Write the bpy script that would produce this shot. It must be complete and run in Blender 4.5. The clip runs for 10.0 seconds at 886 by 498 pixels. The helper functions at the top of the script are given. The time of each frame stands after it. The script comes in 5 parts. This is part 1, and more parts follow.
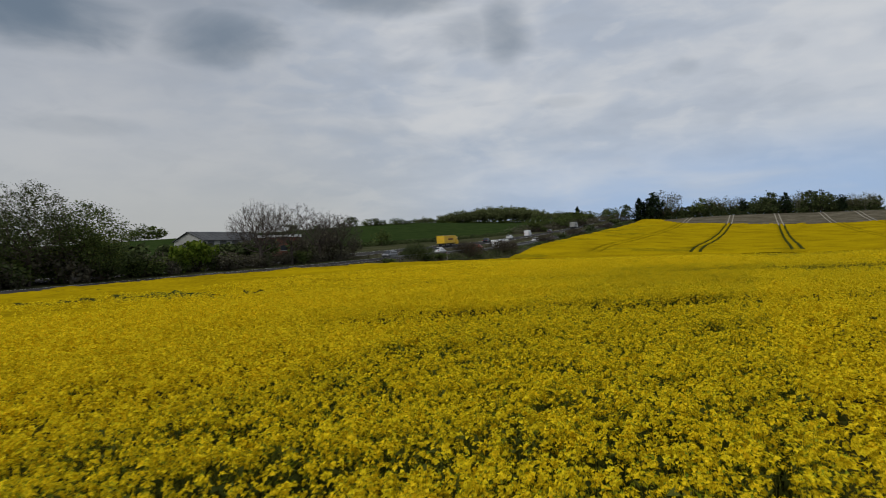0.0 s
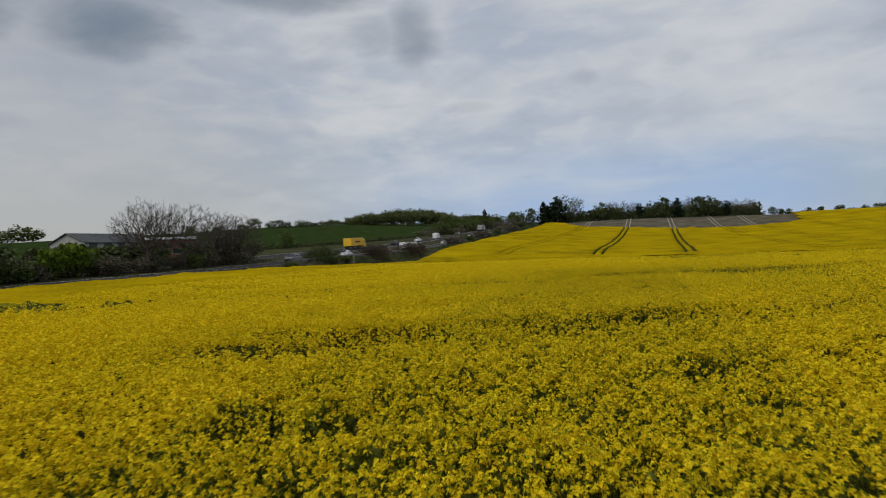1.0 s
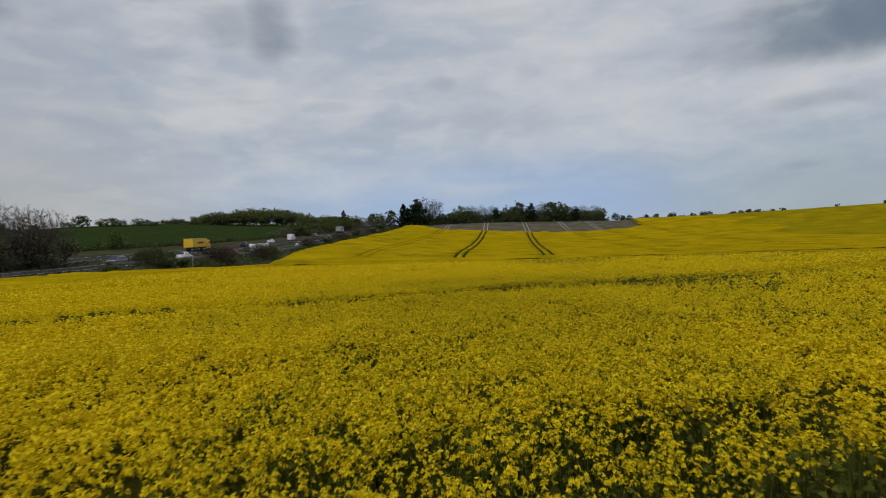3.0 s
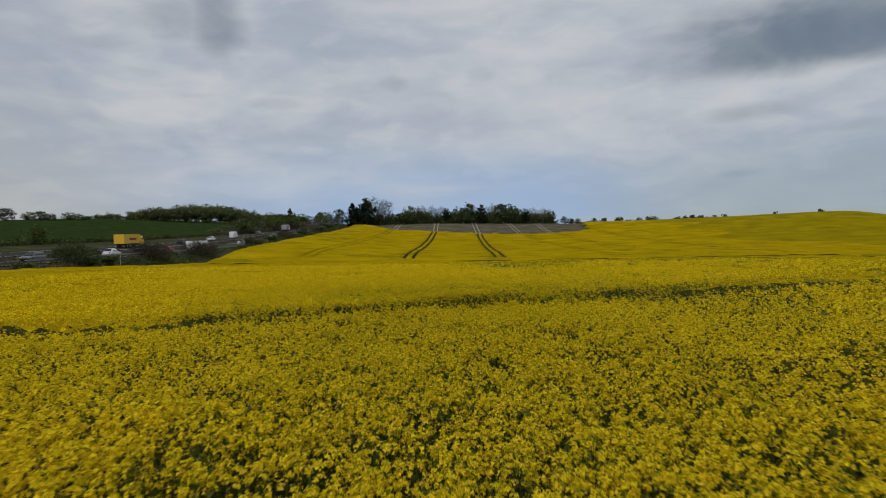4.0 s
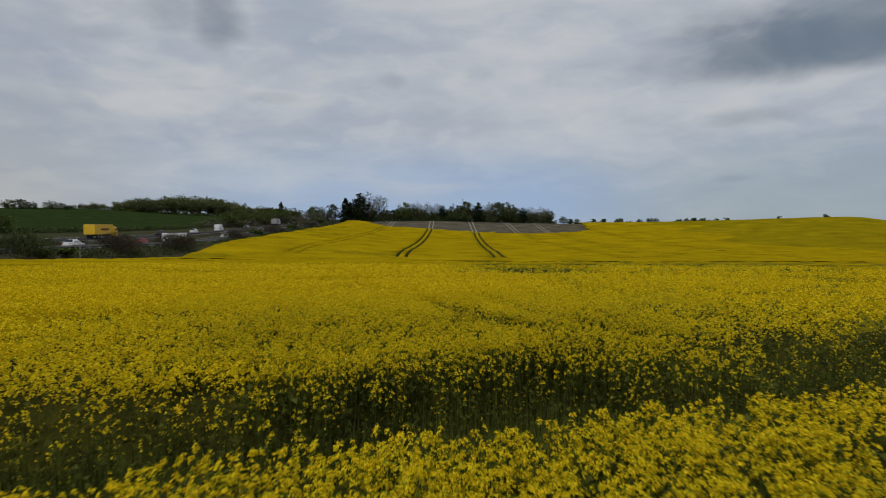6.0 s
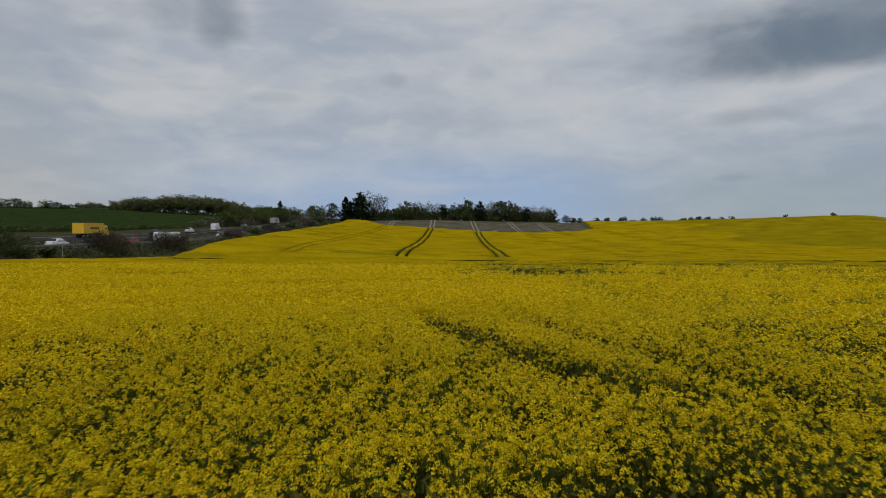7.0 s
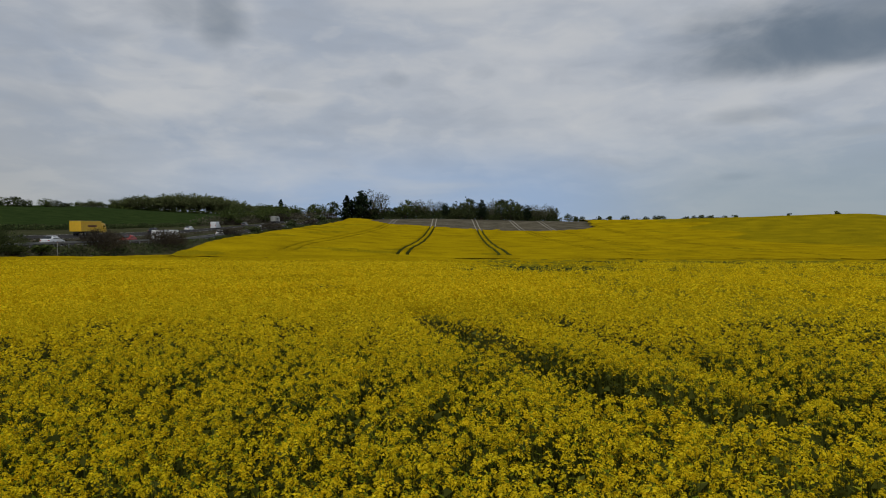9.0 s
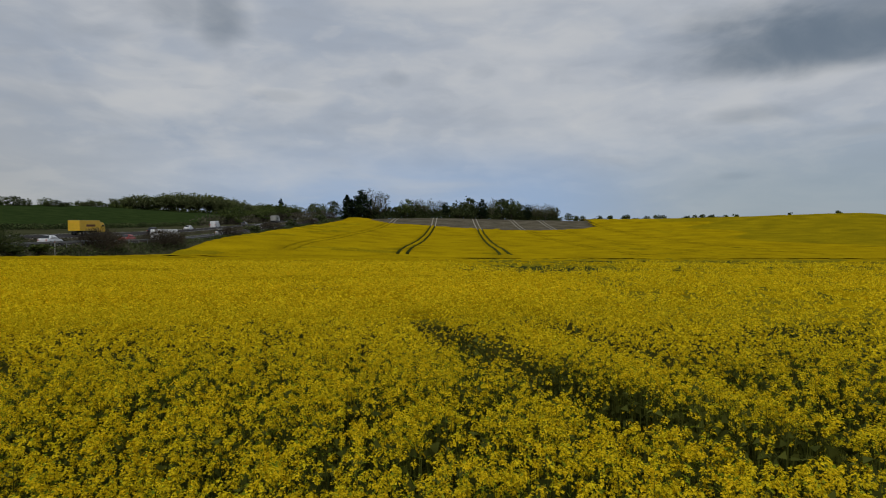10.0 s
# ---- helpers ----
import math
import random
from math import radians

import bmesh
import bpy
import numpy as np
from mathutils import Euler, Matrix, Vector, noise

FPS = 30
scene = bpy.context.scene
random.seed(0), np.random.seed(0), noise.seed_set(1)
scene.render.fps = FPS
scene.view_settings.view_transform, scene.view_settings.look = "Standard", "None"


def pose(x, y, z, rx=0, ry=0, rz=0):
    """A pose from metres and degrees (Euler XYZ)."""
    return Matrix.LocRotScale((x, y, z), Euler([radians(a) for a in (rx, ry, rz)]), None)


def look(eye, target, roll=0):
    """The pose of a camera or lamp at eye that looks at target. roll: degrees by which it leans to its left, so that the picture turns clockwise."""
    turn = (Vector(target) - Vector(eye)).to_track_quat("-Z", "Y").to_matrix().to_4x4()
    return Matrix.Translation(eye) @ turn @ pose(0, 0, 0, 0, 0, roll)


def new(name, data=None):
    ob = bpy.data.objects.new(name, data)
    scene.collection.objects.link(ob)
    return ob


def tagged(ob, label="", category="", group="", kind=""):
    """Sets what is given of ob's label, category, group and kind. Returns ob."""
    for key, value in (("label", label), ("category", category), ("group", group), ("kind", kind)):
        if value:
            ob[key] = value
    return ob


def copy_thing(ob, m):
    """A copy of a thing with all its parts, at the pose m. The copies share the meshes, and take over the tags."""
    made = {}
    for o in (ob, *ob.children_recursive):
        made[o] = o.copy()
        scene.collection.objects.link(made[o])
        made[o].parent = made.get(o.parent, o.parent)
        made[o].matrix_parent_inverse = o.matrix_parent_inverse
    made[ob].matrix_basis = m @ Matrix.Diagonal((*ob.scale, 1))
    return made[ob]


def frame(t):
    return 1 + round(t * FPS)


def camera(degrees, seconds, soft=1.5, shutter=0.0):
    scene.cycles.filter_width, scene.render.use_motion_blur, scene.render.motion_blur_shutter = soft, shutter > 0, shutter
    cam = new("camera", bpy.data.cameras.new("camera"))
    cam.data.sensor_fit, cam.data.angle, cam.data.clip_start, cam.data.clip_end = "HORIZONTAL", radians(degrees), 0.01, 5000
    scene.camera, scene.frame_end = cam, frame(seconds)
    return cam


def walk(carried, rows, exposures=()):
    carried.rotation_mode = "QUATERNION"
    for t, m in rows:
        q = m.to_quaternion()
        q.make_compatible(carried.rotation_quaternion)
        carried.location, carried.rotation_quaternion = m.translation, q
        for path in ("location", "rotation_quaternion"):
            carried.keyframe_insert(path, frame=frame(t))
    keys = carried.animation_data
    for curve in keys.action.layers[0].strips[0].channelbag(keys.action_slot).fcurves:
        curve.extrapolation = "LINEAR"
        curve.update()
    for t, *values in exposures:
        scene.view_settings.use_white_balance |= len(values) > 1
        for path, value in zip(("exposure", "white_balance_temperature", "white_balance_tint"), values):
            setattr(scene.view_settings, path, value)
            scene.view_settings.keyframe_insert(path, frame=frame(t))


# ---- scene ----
cam = camera(70.1, 10.0, 1.05, 0.17)
EXPOSURES = [(0, 0.10), (3, 0.03), (5, -0.04), (10, -0.12)]
PATH = [
    (0, (2.194, -26.446, 2.582), (1.359, -24.629, 2.594), -2.2),
    (0.5, (1.644, -25.034, 2.595), (0.959, -23.156, 2.607), -2.5),
    (1, (1.125, -23.402, 2.619), (0.561, -21.484, 2.628), -2.3),
    (1.5, (0.66, -21.584, 2.626), (0.186, -19.641, 2.634), -1.6),
    (2, (0.273, -19.719, 2.635), (-0.089, -17.752, 2.641), -1.8),
    (2.5, (-0.055, -17.707, 2.652), (-0.308, -15.723, 2.655), -2.0),
    (3, (-0.273, -15.578, 2.67), (-0.402, -13.583, 2.67), -2.0),
    (3.2, (-0.332, -14.693, 2.682), (-0.415, -12.695, 2.681), -2.1),
    (4.3, (-0.591, -9.331, 2.719), (-0.542, -7.331, 2.717), -0.7),
    (4.5, (-0.568, -8.343, 2.73), (-0.518, -6.344, 2.726), -0.4),
    (5, (-0.55, -5.93, 2.731), (-0.501, -3.931, 2.726), -0.1),
    (5.5, (-0.527, -3.33, 2.73), (-0.479, -1.33, 2.723), -0.0),
    (6.8, (-0.393, 3.673, 2.629), (-0.346, 5.673, 2.621), 0.1),
    (7, (-0.365, 4.447, 2.61), (-0.322, 6.447, 2.601), 0.0),
    (7.5, (-0.316, 5.539, 2.51), (-0.273, 7.538, 2.501), -0.0),
    (8, (-0.284, 5.845, 2.462), (-0.243, 7.845, 2.452), -0.0),
    (8.5, (-0.27, 5.982, 2.425), (-0.23, 7.982, 2.414), -0.0),
    (9, (-0.262, 6.117, 2.403), (-0.224, 8.117, 2.391), 0.0),
    (9.5, (-0.25, 6.348, 2.409), (-0.212, 8.348, 2.396), 0.0),
    (10, (-0.233, 6.761, 2.427), (-0.196, 8.761, 2.413), -0.0),
]
walk(cam, [(t, look(eye, target, roll)) for t, eye, target, roll in PATH], EXPOSURES)

# ---------------------------------------------------------------- sky and light
def make_world():
    world = bpy.data.worlds.new("overcast_sky")
    scene.world = world
    world.use_nodes = True
    nt = world.node_tree
    nt.nodes.clear()
    N, L = nt.nodes.new, nt.links.new

    def math_node(op, a, b=None, clamp=False):
        n = N("ShaderNodeMath")
        n.operation, n.use_clamp = op, clamp
        for k, v in enumerate((a, b)):
            if v is None:
                continue
            if isinstance(v, (int, float)):
                n.inputs[k].default_value = v
            else:
                L(v, n.inputs[k])
        return n.outputs[0]

    def mix(fac, a, b):
        n = N("ShaderNodeMix")
        n.data_type = "RGBA"
        L(fac, n.inputs[0])
        for k, v in ((6, a), (7, b)):
            if isinstance(v, tuple):
                n.inputs[k].default_value = (*v, 1)
            else:
                L(v, n.inputs[k])
        return n.outputs[2]

    sky = N("ShaderNodeTexSky")
    sky.sky_type, sky.sun_disc = "NISHITA", False
    sky.sun_elevation, sky.sun_rotation = radians(48), radians(-150)
    scaled = N("ShaderNodeVectorMath")
    scaled.operation = "SCALE"
    L(sky.outputs[0], scaled.inputs[0])
    scaled.inputs[3].default_value = 0.1
    co = N("ShaderNodeTexCoord")
    sep = N("ShaderNodeSeparateXYZ")
    L(co.outputs["Generated"], sep.inputs[0])
    dx, dy, dz = sep.outputs
    # directions laid out on a flat cloud deck
    lift = math_node("ADD", math_node("MAXIMUM", dz, 0.0), 0.16)
    u, v = math_node("DIVIDE", dx, lift), math_node("DIVIDE", dy, lift)
    deck = N("ShaderNodeCombineXYZ")
    L(u, deck.inputs[0]), L(v, deck.inputs[1])

    def cloud_noise(scale, detail, offset, distortion=0.3, squash=1.0):
        m = N("ShaderNodeMapping")
        m.inputs["Location"].default_value = offset
        m.inputs["Scale"].default_value = (1, squash, 1)
        L(deck.outputs[0], m.inputs[0])
        n = N("ShaderNodeTexNoise")
        n.inputs["Scale"].default_value, n.inputs["Detail"].default_value = scale, detail
        n.inputs["Roughness"].default_value, n.inputs["Distortion"].default_value = 0.55, distortion
        L(m.outputs[0], n.inputs["Vector"])
        return n.outputs[0]

    def ramp(val, lo, hi):
        n = N("ShaderNodeMapRange")
        n.interpolation_type = "SMOOTHSTEP"
        n.inputs[1].default_value, n.inputs[2].default_value = lo, hi
        L(val, n.inputs[0])
        return n.outputs[0]

    broad = cloud_noise(0.55, 5, (3.1, 0.4, 0))
    fine = cloud_noise(1.6, 7, (7.7, 2.2, 0), 0.5)

    def streak_noise(scale, detail, offset):
        m = N("ShaderNodeMapping")
        m.inputs["Location"].default_value, m.inputs["Scale"].default_value = offset, (1, 1, 2.8)
        L(co.outputs["Generated"], m.inputs[0])
        n = N("ShaderNodeTexNoise")
        n.inputs["Scale"].default_value, n.inputs["Detail"].default_value, n.inputs["Roughness"].default_value = scale, detail, 0.52
        n.inputs["Distortion"].default_value = 0.45
        L(m.outputs[0], n.inputs["Vector"])
        return n.outputs[0]

    layers, wisps, flecks = streak_noise(3.2, 4, (1.3, 0.2, 0.6)), streak_noise(6.5, 5, (4.1, 2.7, 1.9)), streak_noise(12.0, 5, (2.6, 5.3, 0.7))
    azimuth = math_node("ARCTAN2", dx, dy)
    # pale layer of high cloud, greyer on one side, thinner and bluer towards the horizon ahead
    pale = mix(ramp(broad, 0.36, 0.66), (0.37, 0.42, 0.50), (0.50, 0.525, 0.565))
    pale = mix(math_node("MULTIPLY", ramp(layers, 0.42, 0.68), 0.75), pale, (0.575, 0.585, 0.60))
    pale = mix(math_node("MULTIPLY", ramp(wisps, 0.47, 0.68), 0.36), pale, (0.615, 0.615, 0.61))
    pale = mix(math_node("MULTIPLY", ramp(wisps, 0.52, 0.32), 0.34), pale, (0.345, 0.385, 0.455))
    pale = mix(math_node("MULTIPLY", ramp(flecks, 0.50, 0.68), 0.34), pale, (0.60, 0.605, 0.61))
    pale = mix(math_node("MULTIPLY", ramp(flecks, 0.48, 0.32), 0.30), pale, (0.35, 0.385, 0.44))
    ahead = math_node("MULTIPLY", ramp(azimuth, -0.55, -0.05), ramp(azimuth, 0.50, 0.12))
    blue = math_node("MULTIPLY", math_node("MULTIPLY", ahead, ramp(dz, 0.19, 0.05)), ramp(layers, 0.74, 0.42))
    pale = mix(math_node("MULTIPLY", blue, 1.0), pale, (0.29, 0.41, 0.62))
    slate = math_node("MULTIPLY", ramp(azimuth, 0.15, 0.50), ramp(dz, 0.20, 0.06))
    pale = mix(math_node("MULTIPLY", slate, 0.72), pale, (0.265, 0.335, 0.395))
    warm_left = math_node("MULTIPLY", ramp(azimuth, -0.30, -0.75), ramp(dz, 0.30, 0.03))
    pale = mix(math_node("MULTIPLY", warm_left, 0.88), pale, (0.395, 0.40, 0.395))
    glare = math_node("MULTIPLY", math_node("MULTIPLY", ramp(azimuth, -0.15, 0.15), ramp(azimuth, 0.50, 0.20)), math_node("MULTIPLY", ramp(dz, 0.12, 0.24), ramp(layers, 0.30, 0.62)))
    pale = mix(math_node("MULTIPLY", glare, 0.55), pale, (0.605, 0.615, 0.63))
    dull = math_node("MULTIPLY", ramp(azimuth, -0.42, -0.85), ramp(dz, 0.04, 0.30))
    pale = mix(math_node("MULTIPLY", dull, 0.62), pale, (0.33, 0.35, 0.385))
    # separate darker clouds: bearing, height, half width, half height above and below, weight
    dark = None
    edge = N("ShaderNodeTexNoise")
    edge.inputs["Scale"].default_value, edge.inputs["Detail"].default_value, edge.inputs["Distortion"].default_value = 7.0, 6, 0.5
    edge_map = N("ShaderNodeMapping")
    edge_map.inputs["Scale"].default_value = (1, 1, 2.2)
    L(co.outputs["Generated"], edge_map.inputs[0])
    L(edge_map.outputs[0], edge.inputs["Vector"])
    ragged = math_node("MULTIPLY", math_node("SUBTRACT", edge.outputs[0], 0.5), 2.6)
    for az, el, wa, we, below, weight in CLOUDS:
        a = math_node("DIVIDE", math_node("SUBTRACT", azimuth, radians(az)), radians(wa))
        up = math_node("SUBTRACT", math_node("ARCSINE", dz), radians(el))
        e = math_node("ADD", math_node("DIVIDE", math_node("MAXIMUM", up, 0.0), radians(we)), math_node("DIVIDE", math_node("MINIMUM", up, 0.0), radians(below)))
        r = math_node("ADD", math_node("MULTIPLY", a, a), math_node("MULTIPLY", e, e))
        r = math_node("ADD", r, ragged)
        blob = math_node("MULTIPLY", ramp(r, 1.7, -0.35), weight)
        dark = blob if dark is None else math_node("MAXIMUM", dark, blob)
    cloudy = mix(dark, pale, (0.135, 0.175, 0.225))
    total = mix(math_node("MULTIPLY", ramp(dz, -0.05, 0.0), 0.93), scaled.outputs[0], cloudy)
    bg = N("ShaderNodeBackground")
    L(total, bg.inputs[0])
    bg.inputs[1].default_value = 1.0
    out = N("ShaderNodeOutputWorld")
    L(bg.outputs[0], out.inputs[0])


CLOUDS = [(30.2, 15.2, 11.8, 3.6, 2.1, 0.95), (37.0, 17.0, 10.0, 3.6, 2.2, 0.75), (27.4, 10.4, 3.6, 1.0, 0.8, 0.50), (-18.6, 18.0, 2.5, 3.4, 1.9, 0.62), (-21.5, 18.6, 3.2, 2.0, 1.6, 0.42), (-26.5, 16.5, 3.0, 0.8, 0.6, 0.22),
          (-3.2, 14.6, 1.3, 0.8, 0.7, 0.28), (-13.8, 12.8, 2.2, 0.5, 0.5, 0.16), (4.5, 15.2, 1.4, 0.8, 0.5, 0.12), (-43.5, 18.6, 5.6, 2.8, 2.2, 0.85), (-58, 20.2, 9.5, 4.0, 3.4, 1.0), (-54, 11.0, 4, 0.8, 0.8, 0.18),
          (-30, 22.8, 9, 2.0, 1.9, 0.75), (-50, 21.5, 16, 1.8, 1.8, 0.45), (16, 25, 9, 1.6, 1.6, 0.3), (36, 8.6, 3.5, 0.5, 0.4, 0.2), (26, 5.6, 1.6, 0.35, 0.3, 0.2)]
make_world()
sun = new("sun", bpy.data.lights.new("sun", "SUN"))
sun.data.energy, sun.data.angle, sun.data.color = 1.3, radians(25), (1.0, 0.97, 0.92)
sun.matrix_world = look((0, 0, 0), (math.sin(radians(30)) * 0.67, math.cos(radians(30)) * 0.67, -0.74))

# ---------------------------------------------------------------- materials
def material(name, colours, scale=8.0, rough=0.8, bump=0.2, island=0.0, metal=0.0, translucent=0.0, big=0.15, coords="Object", spec=0.3):
    """Two or three base colours mixed by fine noise, with broad patches, fine relief and a spread per piece."""
    mat = bpy.data.materials.new(name)
    mat.use_nodes = True
    nt = mat.node_tree
    N, L = nt.nodes.new, nt.links.new
    matt = spec < 0.05
    if matt:
        nt.nodes.remove(nt.nodes["Principled BSDF"])
        b = N("ShaderNodeBsdfDiffuse")
        L(b.outputs[0], nt.nodes["Material Output"].inputs[0])
    else:
        b = nt.nodes["Principled BSDF"]
        b.inputs["Roughness"].default_value, b.inputs["Metallic"].default_value = rough, metal
        b.inputs["Specular IOR Level"].default_value = spec
    co = N("ShaderNodeTexCoord")
    fine = N("ShaderNodeTexNoise")
    fine.inputs["Scale"].default_value, fine.inputs["Detail"].default_value = scale, 6
    broad = N("ShaderNodeTexNoise")
    broad.inputs["Scale"].default_value, broad.inputs["Detail"].default_value = scale * big, 3
    L(co.outputs[coords], fine.inputs["Vector"]), L(co.outputs[coords], broad.inputs["Vector"])
    blend = N("ShaderNodeMath")
    blend.operation = "MULTIPLY_ADD"
    L(broad.outputs[0], blend.inputs[0])
    blend.inputs[1].default_value = 0.55
    half = N("ShaderNodeMath")
    half.operation = "MULTIPLY"
    half.inputs[1].default_value = 0.45
    L(fine.outputs[0], half.inputs[0])
    L(half.outputs[0], blend.inputs[2])
    value = blend.outputs[0]
    if island:
        geo = N("ShaderNodeNewGeometry")
        add = N("ShaderNodeMath")
        add.operation = "MULTIPLY_ADD"
        L(geo.outputs["Random Per Island"], add.inputs[0])
        add.inputs[1].default_value = island
        shift = N("ShaderNodeMath")
        shift.operation = "ADD"
        shift.inputs[1].default_value = -island / 2
        L(value, shift.inputs[0])
        L(shift.outputs[0], add.inputs[2])
        value = add.outputs[0]
    ramp = N("ShaderNodeValToRGB")
    els = ramp.color_ramp.elements
    els[0].position, els[1].position = 0.33, 0.67
    while len(els) < len(colours):
        els.new(0.5)
    for k, c in enumerate(colours):
        els[k].position = 0.33 + 0.34 * k / (len(colours) - 1)
        els[k].color = (*c, 1)
    L(value, ramp.inputs[0])
    L(ramp.outputs[0], b.inputs["Color" if matt else "Base Color"])
    if bump:
        bp = N("ShaderNodeBump")
        bp.inputs["Strength"].default_value, bp.inputs["Distance"].default_value = bump, 0.6 / scale
        L(fine.outputs[0], bp.inputs["Height"])
        L(bp.outputs[0], b.inputs["Normal"])
    if translucent:
        tr = N("ShaderNodeBsdfTranslucent")
        L(ramp.outputs[0], tr.inputs[0])
        ms = N("ShaderNodeMixShader")
        ms.inputs[0].default_value = translucent
        L(b.outputs[0], ms.inputs[1]), L(tr.outputs[0], ms.inputs[2])
        L(ms.outputs[0], nt.nodes["Material Output"].inputs[0])
    return mat


def plain(name, colour, rough=0.5, metal=0.0, spread=0.12, scale=3.0, spec=0.5):
    lo = tuple(c * (1 - spread) for c in colour)
    hi = tuple(min(1, c * (1 + spread)) for c in colour)
    return material(name, (lo, hi), scale, rough, 0.03, metal=metal, spec=spec)


def glass_material():
    mat = plain("dark_window_glass", (0.02, 0.025, 0.03), 0.06, 0.0, 0.1)
    return mat


def petal_material():
    """Clusters of small four-petalled flowers: yellow florets with olive gaps and buds between them."""
    mat = bpy.data.materials.new("rape_petals")
    mat.use_nodes = True
    nt = mat.node_tree
    nt.nodes.remove(nt.nodes["Principled BSDF"])
    N, L = nt.nodes.new, nt.links.new
    co, geo = N("ShaderNodeTexCoord"), N("ShaderNodeNewGeometry")
    grain = N("ShaderNodeTexNoise")
    grain.inputs["Scale"].default_value, grain.inputs["Detail"].default_value, grain.inputs["Roughness"].default_value = 95.0, 2, 0.5
    patch = N("ShaderNodeTexNoise")
    patch.inputs["Scale"].default_value, patch.inputs["Detail"].default_value = 1.3, 3
    L(co.outputs["Object"], grain.inputs["Vector"]), L(co.outputs["Object"], patch.inputs["Vector"])
    plant = N("ShaderNodeTexNoise")
    plant.inputs["Scale"].default_value, plant.inputs["Detail"].default_value = 9.0, 1
    L(co.outputs["Object"], plant.inputs["Vector"])
    florets = N("ShaderNodeValToRGB")
    for k, (at, c) in enumerate(((0.34, (0.31, 0.265, 0.010)), (0.45, (0.775, 0.560, 0.010)), (0.66, (0.97, 0.725, 0.026)))):
        e = florets.color_ramp.elements[k] if k < 2 else florets.color_ramp.elements.new(at)
        e.position, e.color = at, (*c, 1)
    L(grain.outputs[0], florets.inputs[0])
    def scaled(value, lo, hi):
        n = N("ShaderNodeMapRange")
        n.inputs[3].default_value, n.inputs[4].default_value = lo, hi
        L(value, n.inputs[0])
        return n.outputs[0]
    spread = N("ShaderNodeMath")
    spread.operation = "MULTIPLY"
    L(scaled(geo.outputs["Random Per Island"], 0.78, 1.16), spread.inputs[0]), L(scaled(patch.outputs[0], 0.86, 1.14), spread.inputs[1])
    hue = N("ShaderNodeMix")
    hue.data_type, hue.blend_type = "RGBA", "MULTIPLY"
    hue.inputs[7].default_value = (0.88, 1.0, 1.1, 1)
    L(scaled(plant.outputs[0], -1.0, 1.5), hue.inputs[0]), L(florets.outputs[0], hue.inputs[6])
    tone = N("ShaderNodeVectorMath")
    tone.operation = "SCALE"
    L(hue.outputs[2], tone.inputs[0]), L(spread.outputs[0], tone.inputs[3])
    d, t, m = N("ShaderNodeBsdfDiffuse"), N("ShaderNodeBsdfTranslucent"), N("ShaderNodeMixShader")
    m.inputs[0].default_value = 0.35
    L(tone.outputs[0], d.inputs[0]), L(tone.outputs[0], t.inputs[0])
    L(d.outputs[0], m.inputs[1]), L(t.outputs[0], m.inputs[2])
    L(m.outputs[0], nt.nodes["Material Output"].inputs[0])
    return mat


M_PETAL = petal_material()
M_BUD = material("rape_buds", ((0.16, 0.22, 0.015), (0.36, 0.36, 0.02)), 9.0, 0.6, 0, island=0.4, translucent=0.2, spec=0.03)
M_LEAF = material("rape_leaves", ((0.042, 0.052, 0.012), (0.086, 0.100, 0.020), (0.142, 0.156, 0.030)), 5.0, 0.6, 0.1, island=0.35, translucent=0.35, spec=0.03)
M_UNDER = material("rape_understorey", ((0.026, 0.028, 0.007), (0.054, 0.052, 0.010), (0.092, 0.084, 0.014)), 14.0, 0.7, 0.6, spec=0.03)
M_SPARSE = material("sparsely_flowering_crop", ((0.105, 0.098, 0.010), (0.180, 0.155, 0.010), (0.28, 0.215, 0.008)), 5.0, 0.8, 0.5, spec=0.03)
M_FALLOW = material("sparse_crop_on_chalky_soil", ((0.058, 0.051, 0.034), (0.108, 0.096, 0.066), (0.168, 0.148, 0.108)), 1.0, 0.95, 0.6, spec=0.03)
M_CHALK = material("chalky_wheel_track", ((0.24, 0.215, 0.17), (0.36, 0.33, 0.27)), 2.0, 0.95, 0.3, spec=0.03)
M_CEREAL = material("young_cereal_crop", ((0.018, 0.032, 0.009), (0.028, 0.046, 0.013), (0.040, 0.060, 0.017)), 1.2, 0.8, 0.4, spec=0.03)
M_GRASS = material("rough_verge_grass", ((0.030, 0.034, 0.016), (0.055, 0.058, 0.028), (0.095, 0.09, 0.05)), 1.1, 0.9, 0.5, spec=0.03)
M_SOIL = material("field_soil", ((0.05, 0.05, 0.025), (0.09, 0.075, 0.045)), 3.0, 0.95, 0.5, spec=0.03)
# soil and stems of the wheel tracks, with their shade put into the colour
M_SHADED_SOIL = material("shaded_soil_and_old_stems", ((0.017, 0.016, 0.008), (0.030, 0.029, 0.012), (0.050, 0.048, 0.018)), 9.0, 0.9, 0.6, spec=0.03)
M_ASPHALT = material("worn_asphalt", ((0.036, 0.035, 0.036), (0.050, 0.048, 0.048), (0.066, 0.063, 0.062)), 2.0, 0.95, 0.2, spec=0.04)
M_MARK = plain("road_paint", (0.62, 0.62, 0.60), 0.6)
M_BARK = material("bark", ((0.045, 0.036, 0.028), (0.085, 0.070, 0.055), (0.13, 0.11, 0.09)), 2.0, 0.9, 0.5, spec=0.03)
M_TWIG = material("budding_twigs", ((0.060, 0.046, 0.036), (0.105, 0.082, 0.064)), 3.0, 0.9, 0.2, spec=0.03)
